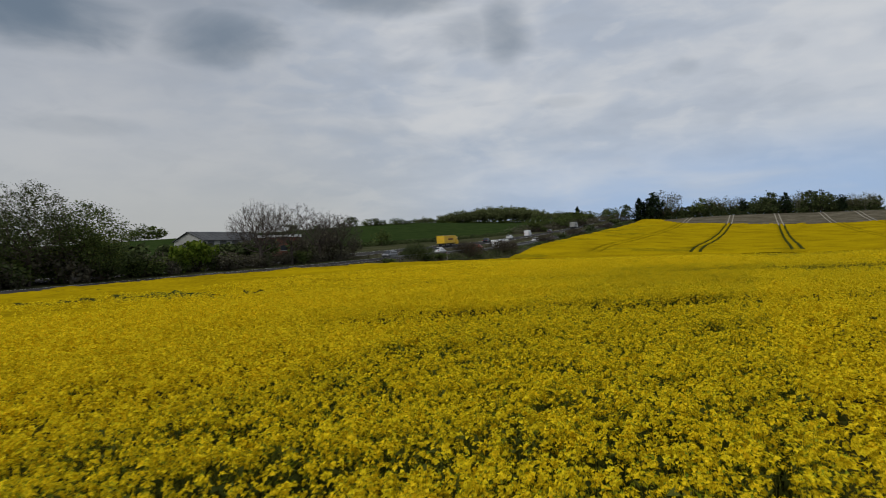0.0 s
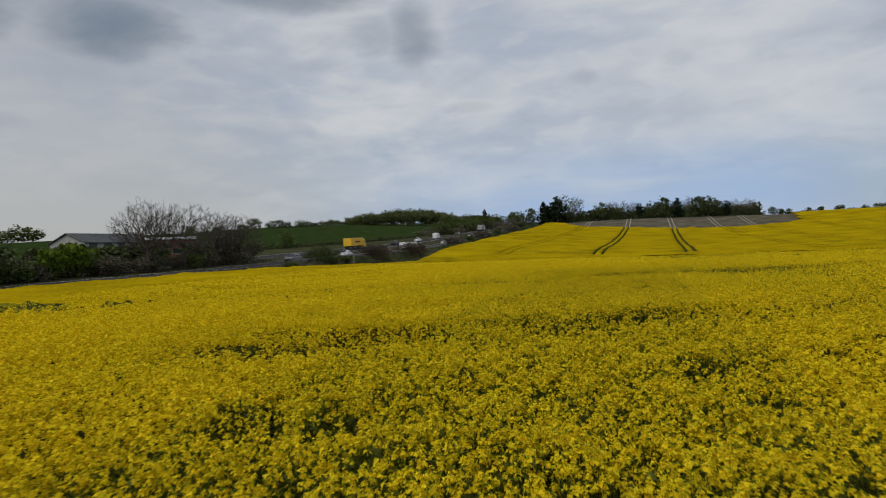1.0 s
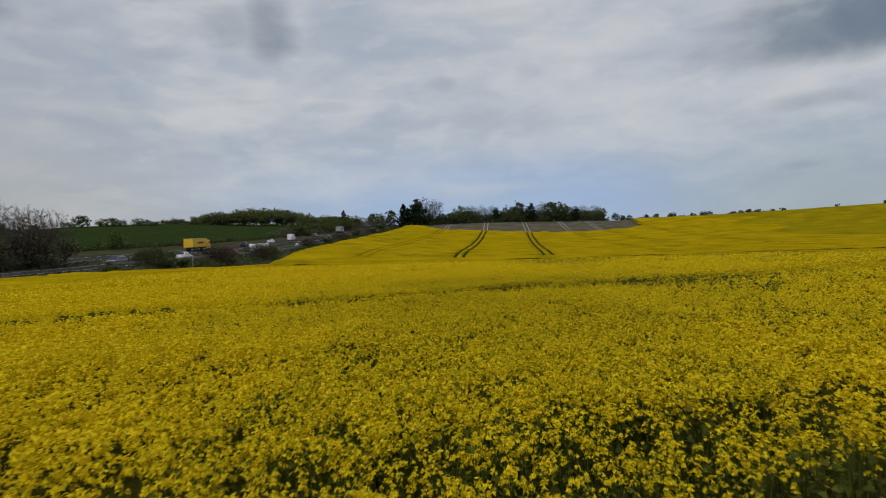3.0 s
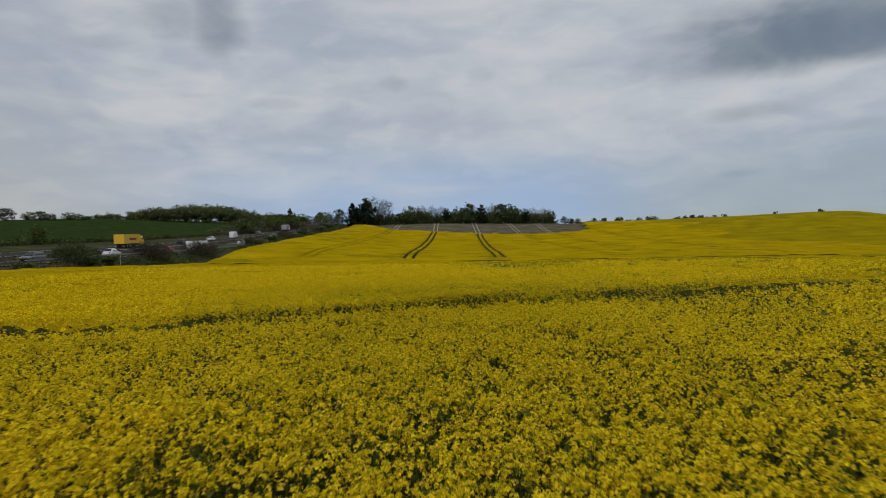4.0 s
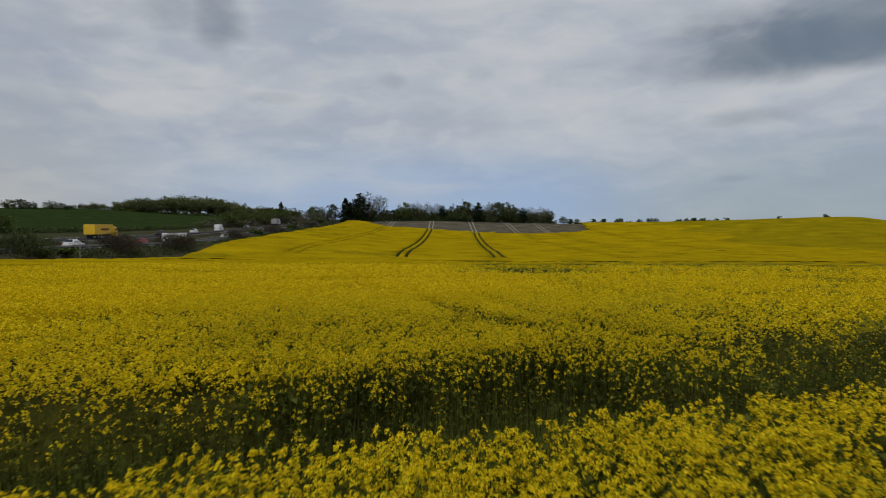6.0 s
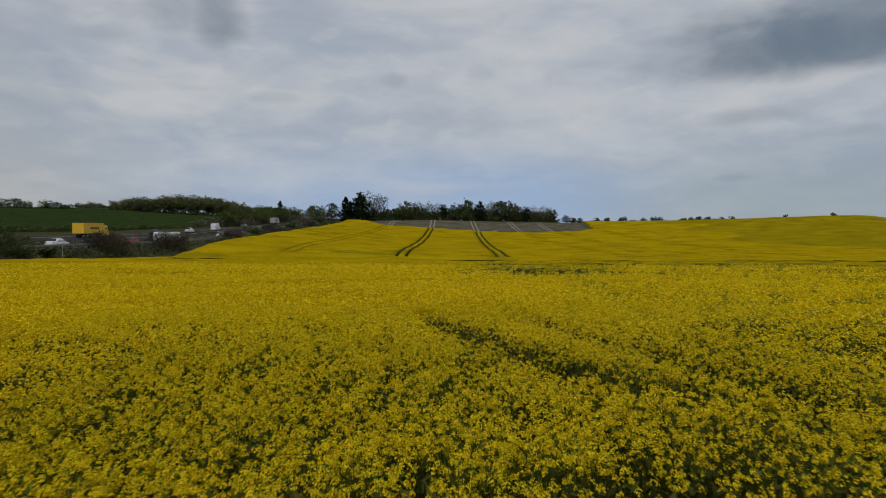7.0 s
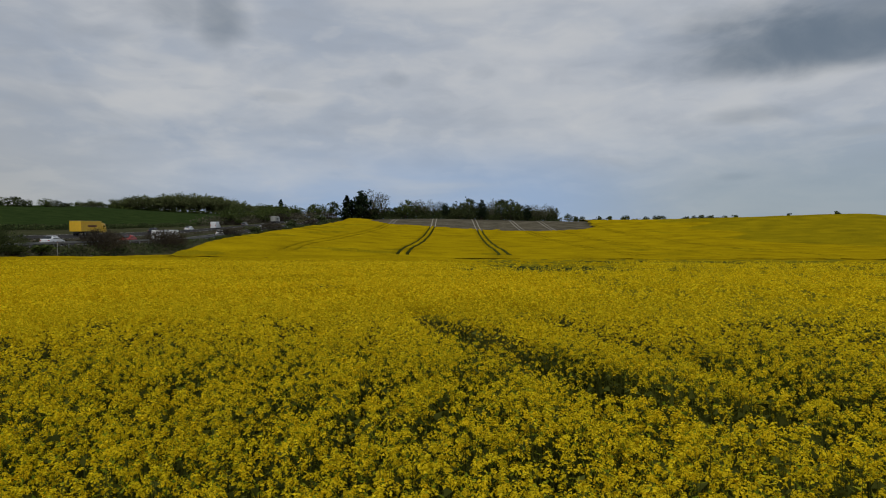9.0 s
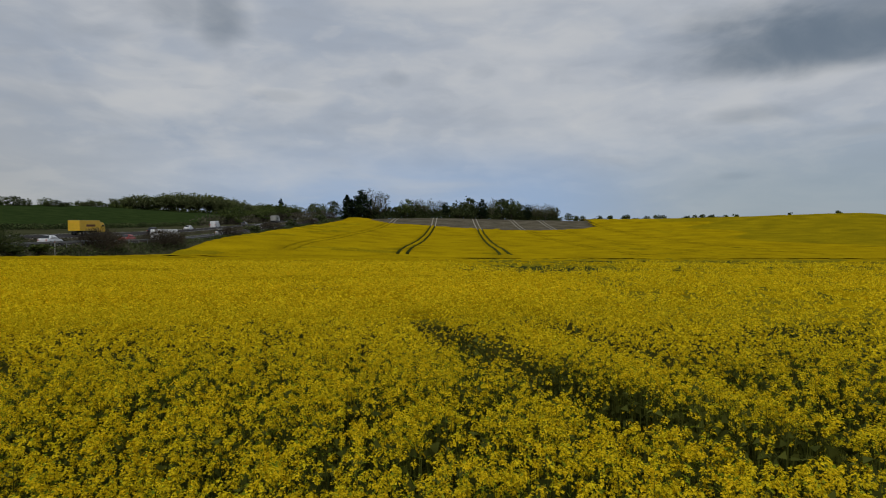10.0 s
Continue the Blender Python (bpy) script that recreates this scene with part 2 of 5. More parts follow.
M_THORN = material("dark_thorn_twigs", ((0.040, 0.033, 0.026), (0.066, 0.056, 0.042), (0.10, 0.086, 0.060)), 1.0, 0.9, 0, island=0.4, spec=0.03)
M_ASH = material("grey_brown_bare_twigs", ((0.055, 0.046, 0.040), (0.10, 0.085, 0.074)), 3.0, 0.9, 0.2, spec=0.03)
M_PALE_TWIG = material("pale_twigs", ((0.11, 0.105, 0.08), (0.19, 0.18, 0.14)), 3.0, 0.9, 0.2, spec=0.03)
M_SPRING = material("spring_leaves", ((0.050, 0.072, 0.022), (0.088, 0.118, 0.034), (0.138, 0.166, 0.048)), 1.0, 0.7, 0, island=0.4, translucent=0.3, spec=0.03)
M_BRIGHT = material("fresh_willow_leaves", ((0.06, 0.10, 0.012), (0.11, 0.16, 0.02), (0.17, 0.22, 0.03)), 1.0, 0.7, 0, island=0.4, translucent=0.3, spec=0.03)
M_DARKLEAF = material("dark_leaves", ((0.040, 0.054, 0.022), (0.070, 0.090, 0.035), (0.108, 0.130, 0.050)), 1.0, 0.75, 0, island=0.4, translucent=0.15, spec=0.03)
M_BRUSH = material("brown_brushwood", ((0.060, 0.056, 0.040), (0.100, 0.092, 0.064), (0.148, 0.136, 0.094)), 1.0, 0.85, 0, island=0.4, spec=0.03)
M_WOOD = material("young_woodland_leaves", ((0.09, 0.108, 0.045), (0.14, 0.162, 0.066), (0.20, 0.22, 0.09)), 1.0, 0.7, 0, island=0.4, translucent=0.45, spec=0.03)
M_NEEDLE = material("conifer_needles", ((0.010, 0.018, 0.010), (0.020, 0.032, 0.016), (0.034, 0.050, 0.024)), 1.0, 0.8, 0, island=0.4, spec=0.03)
M_BRICK = material("red_brick", ((0.10, 0.042, 0.030), (0.15, 0.062, 0.042), (0.19, 0.085, 0.060)), 3.0, 0.9, 0.3)
M_SHEET = material("weathered_grey_sheeting", ((0.050, 0.053, 0.056), (0.078, 0.081, 0.084), (0.11, 0.112, 0.112)), 1.5, 0.85, 0.1, spec=0.15)
M_RENDER = material("pale_wall_cladding", ((0.28, 0.28, 0.26), (0.38, 0.38, 0.355)), 1.5, 0.8, 0.1)
M_WHITE = plain("white_car_paint", (0.75, 0.76, 0.77), 0.25)
M_SILVER = plain("silver_car_paint", (0.20, 0.205, 0.215), 0.3, 0.5)
M_DARK = plain("dark_car_paint", (0.03, 0.035, 0.045), 0.25)
M_YELLOW = plain("yellow_lorry_paint", (0.72, 0.44, 0.02), 0.4)
M_RED = plain("red_vehicle_paint", (0.40, 0.03, 0.02), 0.35)
M_RUBBER = plain("tyre_rubber", (0.02, 0.02, 0.02), 0.9)
M_STEEL = plain("galvanised_steel", (0.20, 0.205, 0.21), 0.7, 0.3)
M_GLASS = glass_material()


# ---------------------------------------------------------------- lie of the land
def hermite(ks, vs, q):
    """A smooth curve through the knots ks, vs (numpy), flat beyond its ends."""
    ks, vs, q = np.asarray(ks, float), np.asarray(vs, float), np.asarray(q, float)
    slope = np.gradient(vs, ks)
    step = np.diff(vs) / np.diff(ks)
    slope[0] = slope[-1] = 0
    for k in range(1, len(ks) - 1):
        if step[k - 1] * step[k] <= 0:
            slope[k] = 0
        else:
            slope[k] = np.sign(step[k]) * min(abs(slope[k]), 3 * abs(step[k]), 3 * abs(step[k - 1]))
    q = np.clip(q, ks[0], ks[-1])
    i = np.clip(np.searchsorted(ks, q, side="right") - 1, 0, len(ks) - 2)
    h = ks[i + 1] - ks[i]
    t = (q - ks[i]) / h
    return ((2 * t**3 - 3 * t**2 + 1) * vs[i] + (t**3 - 2 * t**2 + t) * h * slope[i]
            + (3 * t**2 - 2 * t**3) * vs[i + 1] + (t**3 - t**2) * h * slope[i + 1])


CROP = 1.3
# lie of the ground along the valley, from the near field up the hill, at fourteen distances to its side
ALONG = {
    -700: ([-300, 0, 300, 600, 1200], [0, 4, 8, 8, 0]),
    -210: ([-300, 0, 100, 200, 300, 360, 450, 700, 1200], [0, 4, 9, 14.5, 20.2, 24, 25, 18, 0]),
    -97: ([-300, 0, 60, 110, 147, 182, 238, 280, 340, 390, 450, 700, 1200], [0, 1.0, 2.6, 4.3, 5.6, 6.7, 8.9, 10.8, 15.5, 19.5, 21, 14, 0]),
    -78: ([-300, 0, 60, 113, 150, 186, 243, 310, 390, 450, 700, 1200], [0, 0.7, 2.0, 3.6, 4.8, 6.1, 9.0, 12.9, 19.3, 20.5, 14, 0]),
    -65: ([-300, 0, 40, 60, 113, 152, 186, 243, 310, 390, 450, 700, 1200], [0, 0.3, 0.9, 1.3, 2.7, 3.5, 5.2, 8.8, 12.8, 19.2, 20.5, 14, 0]),
    -57: ([-300, 0, 40, 60, 113, 152, 186, 243, 310, 390, 450, 700, 1200], [0, 0.2, 0.8, 1.15, 2.4, 3.3, 5.0, 8.6, 12.6, 19, 20.3, 14, 0]),
    -52: ([-300, 0, 22, 36, 60, 80, 112, 135, 150, 200, 250, 300, 350, 390, 430, 700, 1200], [-1, -0.5, -0.15, 0, 0.1, -0.1, -0.5, 0.3, 2.1, 5.4, 8.4, 11.2, 14.4, 17.6, 19, 13, 0]),
    0: ([-300, 0, 40, 80, 110, 130, 143, 150, 200, 250, 300, 350, 390, 430, 700, 1200], [0, 0, -0.1, -0.5, -1.0, -1.4, -1.0, -0.5, 1.6, 4.2, 8.0, 13.2, 18.2, 19.4, 12, 0]),
    60: ([-300, 0, 40, 80, 110, 130, 143, 150, 200, 250, 300, 350, 390, 430, 700, 1200], [0.4, 0.4, 0, -0.6, -1.1, -1.6, -1.3, -1.0, 0.7, 3.2, 6.9, 12.0, 17.0, 18.2, 11, 0]),
    130: ([-300, 0, 80, 130, 150, 200, 250, 300, 350, 385, 430, 700, 1200], [0.6, 0.5, -0.6, -1.6, -1.2, 0.8, 3.8, 8, 13.6, 16.6, 16.0, 9, 0]),
    225: ([-300, 0, 80, 130, 150, 200, 250, 300, 338, 380, 430, 700, 1200], [0.6, 0.5, -0.6, -1.6, -1.2, 2.0, 6.8, 12.8, 18.0, 18.4, 15, 7, 0]),
    262: ([-300, 0, 80, 130, 150, 200, 250, 300, 338, 380, 430, 700, 1200], [0.6, 0.5, -0.6, -1.6, -1.2, 1.6, 5.4, 9.8, 13.6, 14.0, 12, 6, 0]),
    420: ([-300, 0, 130, 200, 300, 400, 700, 1200], [0, 0, -1, 1, 6, 9, 5, 0]),
    1200: ([-300, 1200], [0, 0]),
}


def ground(x, y):
    """Height of the bare ground (numpy)."""
    x, y = np.broadcast_arrays(np.asarray(x, float), np.asarray(y, float))
    xs = np.array(sorted(ALONG), float)
    rows = np.stack([hermite(*ALONG[int(k)], y) for k in xs])
    flat = rows.reshape(len(xs), -1)
    fx = np.clip(x.ravel(), xs[0], xs[-1])
    i = np.clip(np.searchsorted(xs, fx, side="right") - 1, 0, len(xs) - 2)
    col = np.arange(fx.size)
    h = xs[i + 1] - xs[i]
    t = (fx - xs[i]) / h
    def slope(k):
        a, b = np.maximum(k - 1, 0), np.minimum(k + 1, len(xs) - 1)
        s = (flat[b, col] - flat[a, col]) / (xs[b] - xs[a])
        lo = (flat[k, col] - flat[a, col]) / np.maximum(xs[k] - xs[a], 1e-6)
        hi = (flat[b, col] - flat[k, col]) / np.maximum(xs[b] - xs[k], 1e-6)
        s = np.where(lo * hi <= 0, 0, np.sign(s) * np.minimum(np.abs(s), 2 * np.minimum(np.abs(lo), np.abs(hi))))
        return s
    z = ((2 * t**3 - 3 * t**2 + 1) * flat[i, col] + (t**3 - 2 * t**2 + t) * h * slope(i)
         + (3 * t**2 - 2 * t**3) * flat[i + 1, col] + (t**3 - t**2) * h * slope(i + 1))
    return z.reshape(x.shape)


def gz(x, y):
    return float(ground(x, y))


def wave(x, y, s, seed=0.0):
    """Cheap smooth noise in -1..1 (numpy)."""
    a = np.sin(x * 1.0 / s + 1.7 * np.sin(y * 0.63 / s + seed) + seed * 3.1)
    b = np.sin(y * 1.13 / s + 1.9 * np.sin(x * 0.71 / s - seed * 1.3) + 0.7)
    c = np.sin((x * 0.61 - y * 0.83) / s * 1.9 + 1.3 * np.sin((x + y) * 0.47 / s + seed))
    return (a + b + c) / 3


def step(v, lo, hi):
    t = np.clip((v - lo) / (hi - lo), 0, 1)
    return t * t * (3 - 2 * t)


def mesh_object(name, verts, faces, mats, index=None, smooth=True, parent=None):
    """One mesh object from numpy arrays; all faces have the same number of corners."""
    verts, faces = np.asarray(verts, np.float32).reshape(-1, 3), np.asarray(faces, np.int32)
    me = bpy.data.meshes.new(name)
    n, k = faces.shape
    me.vertices.add(len(verts))
    me.vertices.foreach_set("co", verts.ravel())
    me.loops.add(n * k)
    me.loops.foreach_set("vertex_index", faces.ravel())
    me.polygons.add(n)
    me.polygons.foreach_set("loop_start", np.arange(0, n * k, k, dtype=np.int32))
    if smooth:
        me.polygons.foreach_set("use_smooth", np.ones(n, bool))
    for m in mats:
        me.materials.append(m)
    if index is not None:
        me.polygons.foreach_set("material_index", np.asarray(index, np.int32))
    me.update(calc_edges=True)
    ob = new(name, me)
    if parent is not None:
        ob.parent = parent
    return ob


def grid_faces(nx, ny):
    i, j = np.meshgrid(np.arange(nx - 1), np.arange(ny - 1), indexing="ij")
    a = (i * ny + j).ravel()
    return np.stack([a, a + ny, a + ny + 1, a + 1], 1)


def stations(*spans):
    """Grid lines from (start, end, spacing) spans laid end to end."""
    out = [spans[0][0]]
    for a, b, d in spans:
        n = max(1, round(abs(b - a) / d))
        out += list(np.linspace(a, b, n + 1)[1:])
    return np.array(out)


def heights_sheet(name, xs, ys, lift, mats, keep=None, index=None):
    X, Y = np.meshgrid(xs, ys, indexing="ij")
    Z = ground(X, Y) + lift(X, Y)
    f = grid_faces(len(xs), len(ys))
    V = np.stack([X, Y, Z], -1).reshape(-1, 3)
    c = V[f].mean(1)
    idx = None if index is None else index(c[:, 0], c[:, 1])
    if keep is not None:
        m = keep(c[:, 0], c[:, 1])
        f = f[m]
        idx = None if idx is None else idx[m]
        used, inv = np.unique(f, return_inverse=True)
        V, f = V[used], inv.reshape(f.shape)
    return mesh_object(name, V, f, mats, idx)


def ribbon(name, x0, x1, y0, y1, lift, mat, spacing=4.0, across=3):
    """A strip along the valley between two side distances."""
    return heights_sheet(name, np.linspace(x0, x1, across), stations((y0, y1, spacing)), lambda X, Y: lift + 0 * X, [mat])


EDGE = -52.0
ground_ob = heights_sheet("ground", stations((-4500, -900, 450), (-900, -240, 44), (-240, -100, 7), (-100, -50, 2.0), (-50, 120, 6), (120, 420, 12), (420, 900, 48), (900, 4500, 450)),
                          stations((-4500, -300, 420), (-300, -40, 20), (-40, 480, 5), (480, 900, 30), (900, 4500, 400)), lambda X, Y: -0.03 + 0 * X, [M_GRASS, M_SOIL],
                          index=lambda x, y: (x > EDGE).astype(int))
tagged(ground_ob, "rough grass and soil over rolling farmland", "ground", kind="structure")

# the cereal field on the hillside beyond the road
cereal = heights_sheet("cereal_field", stations((-420, -240, 20), (-240, -97, 3)), stations((40, 470, 5)), lambda X, Y: 0.22 + 0.05 * wave(X, Y, 2.0), [M_CEREAL],
                       keep=lambda x, y: (x < -99) & (y > 75 + 0.10 * (x + 100)))
tagged(cereal, "dark green young cereal crop on the hillside", "field", kind="structure")

# ---------------------------------------------------------------- dual carriageway
for nm, a, b in (("road", -64.6, -57.4), ("road_far_carriageway", -79.2, -72.0)):
    r = ribbon(nm, a, b, -60, 450, 0.06, M_ASPHALT)
    tagged(r, "worn grey asphalt carriageway beside the field", "road", kind="structure")
for nm, a in (("edge_line_1", -64.2), ("edge_line_2", -57.9), ("edge_line_3", -78.8), ("edge_line_4", -72.5)):
    tagged(ribbon(nm, a, a + 0.15, -60, 450, 0.075, M_MARK, across=2), "white painted line along the road edge", "road marking", kind="structure")


# ---------------------------------------------------------------- rape crop
def lines_x(pts):
    """A nearly straight line up the hill: side distance as a function of y."""
    ys, xs = zip(*pts)
    return lambda y: np.interp(y, ys, xs)


TRAMS = [lines_x(((150, -31.3), (328, -23), (392, -21))), lines_x(((150, -6.6), (328, 0.5), (392, 2.2))), lines_x(((150, 16.2), (328, 24.0), (392, 25.7))),
         lines_x(((150, 46.7), (328, 46.5), (392, 48))), lines_x(((150, 68), (328, 63), (392, 65))), lines_x(((150, 92), (328, 88), (392, 90)))]
FALLOW = [(-47, 398), (-38, 376), (-22, 338), (2, 331), (24, 317), (53, 314), (78, 326), (87, 338), (93, 387), (86, 399)]


def inside(poly, x, y):
    hit = np.zeros(np.shape(x), bool)
    for (ax, ay), (bx, by) in zip(poly, poly[1:] + poly[:1]):
        cross = ((ay > y) != (by > y)) & (x < (bx - ax) * (y - ay) / (by - ay + 1e-9) + ax)
        hit ^= cross
    return hit


# lodged or thin streaks on the hill: from, to, half width
LODGED = [(-40, 217, -32, 248, 1.3), (-51, 126, -45, 132, 2.6), (-50, 170, -42, 196, 1.0), (-49, 240, -40, 290, 1.1), (-44, 300, -34, 322, 1.2), (-47, 262, -36, 276, 0.9), (-20, 148, -10, 149, 1.3), (12, 148, 17, 147.5, 1.0), (60, 212, 55, 168, 0.35), (131, 231, 133, 184, 0.45), (104, 307, 122, 258, 0.35), (-30, 150, -9, 156, 0.3), (52, 150, 61, 153, 0.4), (150, 270, 175, 225, 0.45), (90, 200, 84, 165, 0.3)]


# far field: columns follow the wheel tracks, which are cut down into the crop
def far_field():
    ys = stations((112, 140, 2.0), (140, 410, 1.6))
    curves = [lambda y: EDGE + 0 * y]
    rut = [0.0]
    def fill(f, g, d):
        n = max(1, int((g(150) - f(150)) / d))
        for k in range(1, n):
            curves.append(lambda y, k=k: f(y) + (g(y) - f(y)) * k / n)
            rut.append(0.0)
    prev = curves[0]
    for n, t in enumerate(TRAMS):
        fill(prev, lambda y, t=t: t(y) - 1.45, 1.7)
        w = 0.63 if n in (1, 2) else 0.26
        cut = 1.0 if n in (1, 2) else 0.6
        for off, r in ((-1.45, 0), (-1.38, cut), (w - 1.38, cut), (w - 1.31, 0), (1.31 - w, 0), (1.38 - w, cut), (1.38, cut), (1.45, 0)):
            curves.append(lambda y, t=t, off=off: t(y) + off)
            rut.append(r)
        prev = curves[-1]
    last = lambda y: 430 + 0 * y
    fill(prev, last, 3.0)
    curves.append(last), rut.append(0.0)
    X = np.stack([c(ys) for c in curves])
    Y = np.broadcast_to(ys, X.shape)
    R = np.array(rut)[:, None] * np.ones_like(Y) * (Y > 146)
    for ax, ay, bx, by, w in LODGED:
        t = np.clip(((X - ax) * (bx - ax) + (Y - ay) * (by - ay)) / ((bx - ax) ** 2 + (by - ay) ** 2), 0, 1)
        d = np.hypot(X - ax - t * (bx - ax), Y - ay - t * (by - ay)) + 0.6 * wave(X, Y, 2.0, 5.0)
        R = np.maximum(R, (d < w) * 0.6)
    bump = 0.06 * wave(X, Y, 1.3) + 0.10 * wave(X, Y, 6.0, 2.0) + np.random.default_rng(5).normal(0, 0.04, X.shape)
    bump = bump + step(Y, 114, 124) * (0.05 * wave(X * 0.35, Y, 3.6, 1.0) + 0.12 * wave(X, Y, 11.0, 4.0))
    Z = ground(X, Y) + np.where(R > 0.8, 0.35, np.where(R > 0, 0.8, CROP - 0.08 + bump))
    edge = step(X - EDGE, 0, 0.5)
    Z = Z - (1 - edge) * 1.2
    f = grid_faces(*X.shape)
    V = np.stack([X, Y, Z], -1).reshape(-1, 3)
    c = V[f].mean(1)
    low = R.reshape(-1)[f].max(1)
    low = np.where(low > 0.8, 1, np.where(low > 0, 3, 0))
    m = ~inside(FALLOW, c[:, 0] + 2.2 * wave(c[:, 0], c[:, 1], 1.7), c[:, 1] + 3.0 * wave(c[:, 0], c[:, 1], 2.1, 3.0))
    f, low = f[m], low[m]
    shoulder = step(c[:, 0][m] + 18 * wave(c[:, 0][m], c[:, 1][m], 14.0), 70, 200) * 0.8
    low = np.where((low == 0) & (shoulder > 0.36), 3, low)
    ob = mesh_object("rape_crop_on_hill", V, f, [M_FARCROP, M_LEAF, M_SPARSE, M_GREENER], low, smooth=False)
    tagged(ob, "bright yellow flowering rape crop with tractor tracks", "crop", kind="stuff")


def far_crop_material():
    """Crop seen from afar: yellow flower tops with green showing between them."""
    mat = material("flowering_crop_tops", ((0.215, 0.150, 0.004), (0.345, 0.242, 0.004), (0.46, 0.328, 0.005)), 2.2, 0.8, 0.8, big=0.05, spec=0.0)
    return mat


M_FARCROP = far_crop_material()
M_GREENER = material("half_opened_crop_tops", ((0.17, 0.135, 0.005), (0.255, 0.194, 0.005), (0.34, 0.255, 0.006)), 2.2, 0.8, 0.8, big=0.05, spec=0.0)
far_field()
fallow = heights_sheet("fallow_patch", stations((-48, 98, 2.0)), stations((312, 402, 2.0)), lambda X, Y: 0.12 + 0.10 * wave(X, Y, 0.9), [M_FALLOW], keep=lambda x, y: inside([(a + (a - 22) * 0.05, b - 5) for a, b in FALLOW], x, y) | inside(FALLOW, x, y))
for t in TRAMS[:5]:
    for off in (-1.05, 1.05):
        yy = stations((318, 396, 2.0))
        X = np.stack([t(yy) + off - 0.28, t(yy) + off + 0.28])
        Y = np.broadcast_to(yy, X.shape)
        keep = inside(FALLOW, X[0], Y[0] - 4)
        tr = mesh_object("chalk_track", np.stack([X, Y, ground(X, Y) + 0.27], -1)[:, keep].reshape(-1, 3), grid_faces(2, int(keep.sum())), [M_CHALK])
        tagged(tr, "pale chalky wheel track across the bare patch", "track", kind="structure")
tagged(fallow, "grey brown failed crop patch on the hilltop", "field", kind="structure")


def tracks(x, y):
    """1 in the wheel tracks of the near field, where nothing stands, 0 beside them."""
    w1 = 0.22 * wave(x, y, 0.8) + 0.12 * wave(x, y, 0.3, 4.0)
    d2 = y - (4.9 + 0.41 * x) + w1
    g = step(d2, -0.65, -0.3) * step(d2, 2.7 - 0.6 * step(x, 0, 4), 2.15 - 0.5 * step(x, 0, 4))
    g = np.maximum(g, 0.86 * step(d2, 0.6, 1.0) * step(d2, 3.4, 2.4))
    g = g * (1 - 0.5 * step(x, 1.0, 2.0) * step(y, 7.4, 8.2) * step(x, 5.0, 4.0))
    d1 = y - np.interp(x, [-12, -6.3, -4.4, -2.8, 0, 3.2, 9, 30], [-14.9, -14.3, -13.95, -13.6, -12.85, -11.5, -9.2, -0.6]) + w1
    g = np.maximum(g, 0.94 * step(x, -7.2, -4.8) * step(d1 + 1.1 * step(x, -1.2, -2.6), -0.55, -0.2) * step(d1, 1.1, 0.6) * (1 - 0.55 * step(x, 1.0, 4.0)))
    g = np.maximum(g, step(x, -7.2, -4.8) * (0.58 - 0.3 * step(x, 1.0, 4.0)) * step(d1, 0.2, 0.6) * step(d1, 2.5, 1.5) * (0.6 + 0.4 * wave(x, y, 0.6, 2.0)))
    xa = np.interp(y, [9.4, 10.0, 10.7, 11.6, 12.8, 14.2, 17.5, 22], [2.5, 1.95, 1.5, 1.15, 0.75, 0.35, -0.5, -1.6])
    da = np.abs(x - xa + 0.4 * w1)
    g = np.maximum(g, step(da, 0.48, 0.24) * step(y, 19, 15.5) * step(y, 9.0, 10.0))
    xb = np.interp(y, [8, 11.3, 12.5, 15.7, 19.7], [3.3, 2.6, 2.3, 1.7, 0.9])
    g = np.maximum(g, 0.30 * step(np.abs(x - xb + 0.4 * w1), 0.4, 0.15) * step(y, 20, 14) * step(y, 8.5, 10.5))
    return g


def thin(x, y):
    """0 where the crop flowers fully, towards 1 where it is thin and green."""
    w1 = 0.22 * wave(x, y, 0.8) + 0.12 * wave(x, y, 0.3, 4.0)
    g = np.zeros(np.shape(x))
    for px, py, rx, ry, s in THIN:
        r = ((x - px) / rx) ** 2 + ((y - py) / ry) ** 2 + 0.6 * w1
        g = np.maximum(g, s * step(r, 1.2, 0.2))
    # long streaks, placed and widened to fit the camera's view
    d3 = np.abs(y - (82 - 0.05 * x) + 2 * w1)
    g = np.maximum(g, 0.85 * step(d3, 7.0, 3.5) * step(x, -10, -3))
    d4 = np.abs(y - (66 - 0.05 * x) + 2 * w1)
    g = np.maximum(g, 0.55 * step(d4, 4.0, 1.0) * step(x, 10, 25))
    # flowers thinned to either side of the flight, imitating the camera view's darker edges
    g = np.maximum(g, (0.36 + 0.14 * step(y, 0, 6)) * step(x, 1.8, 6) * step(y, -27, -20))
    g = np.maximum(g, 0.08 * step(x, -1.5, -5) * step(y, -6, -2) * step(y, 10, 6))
    full = 0.45 + 0.55 * step(y, -9, 0)
    g = np.maximum(g, full * 0.36 * step(wave(x, y, 1.1, 7.0), 0.62, 0.85))
    g = np.maximum(g, full * 0.55 * step(wave(x * 0.35, y, 2.6, 3.0), 0.64, 0.9))
    return g


def gaps(x, y):
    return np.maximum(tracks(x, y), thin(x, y))


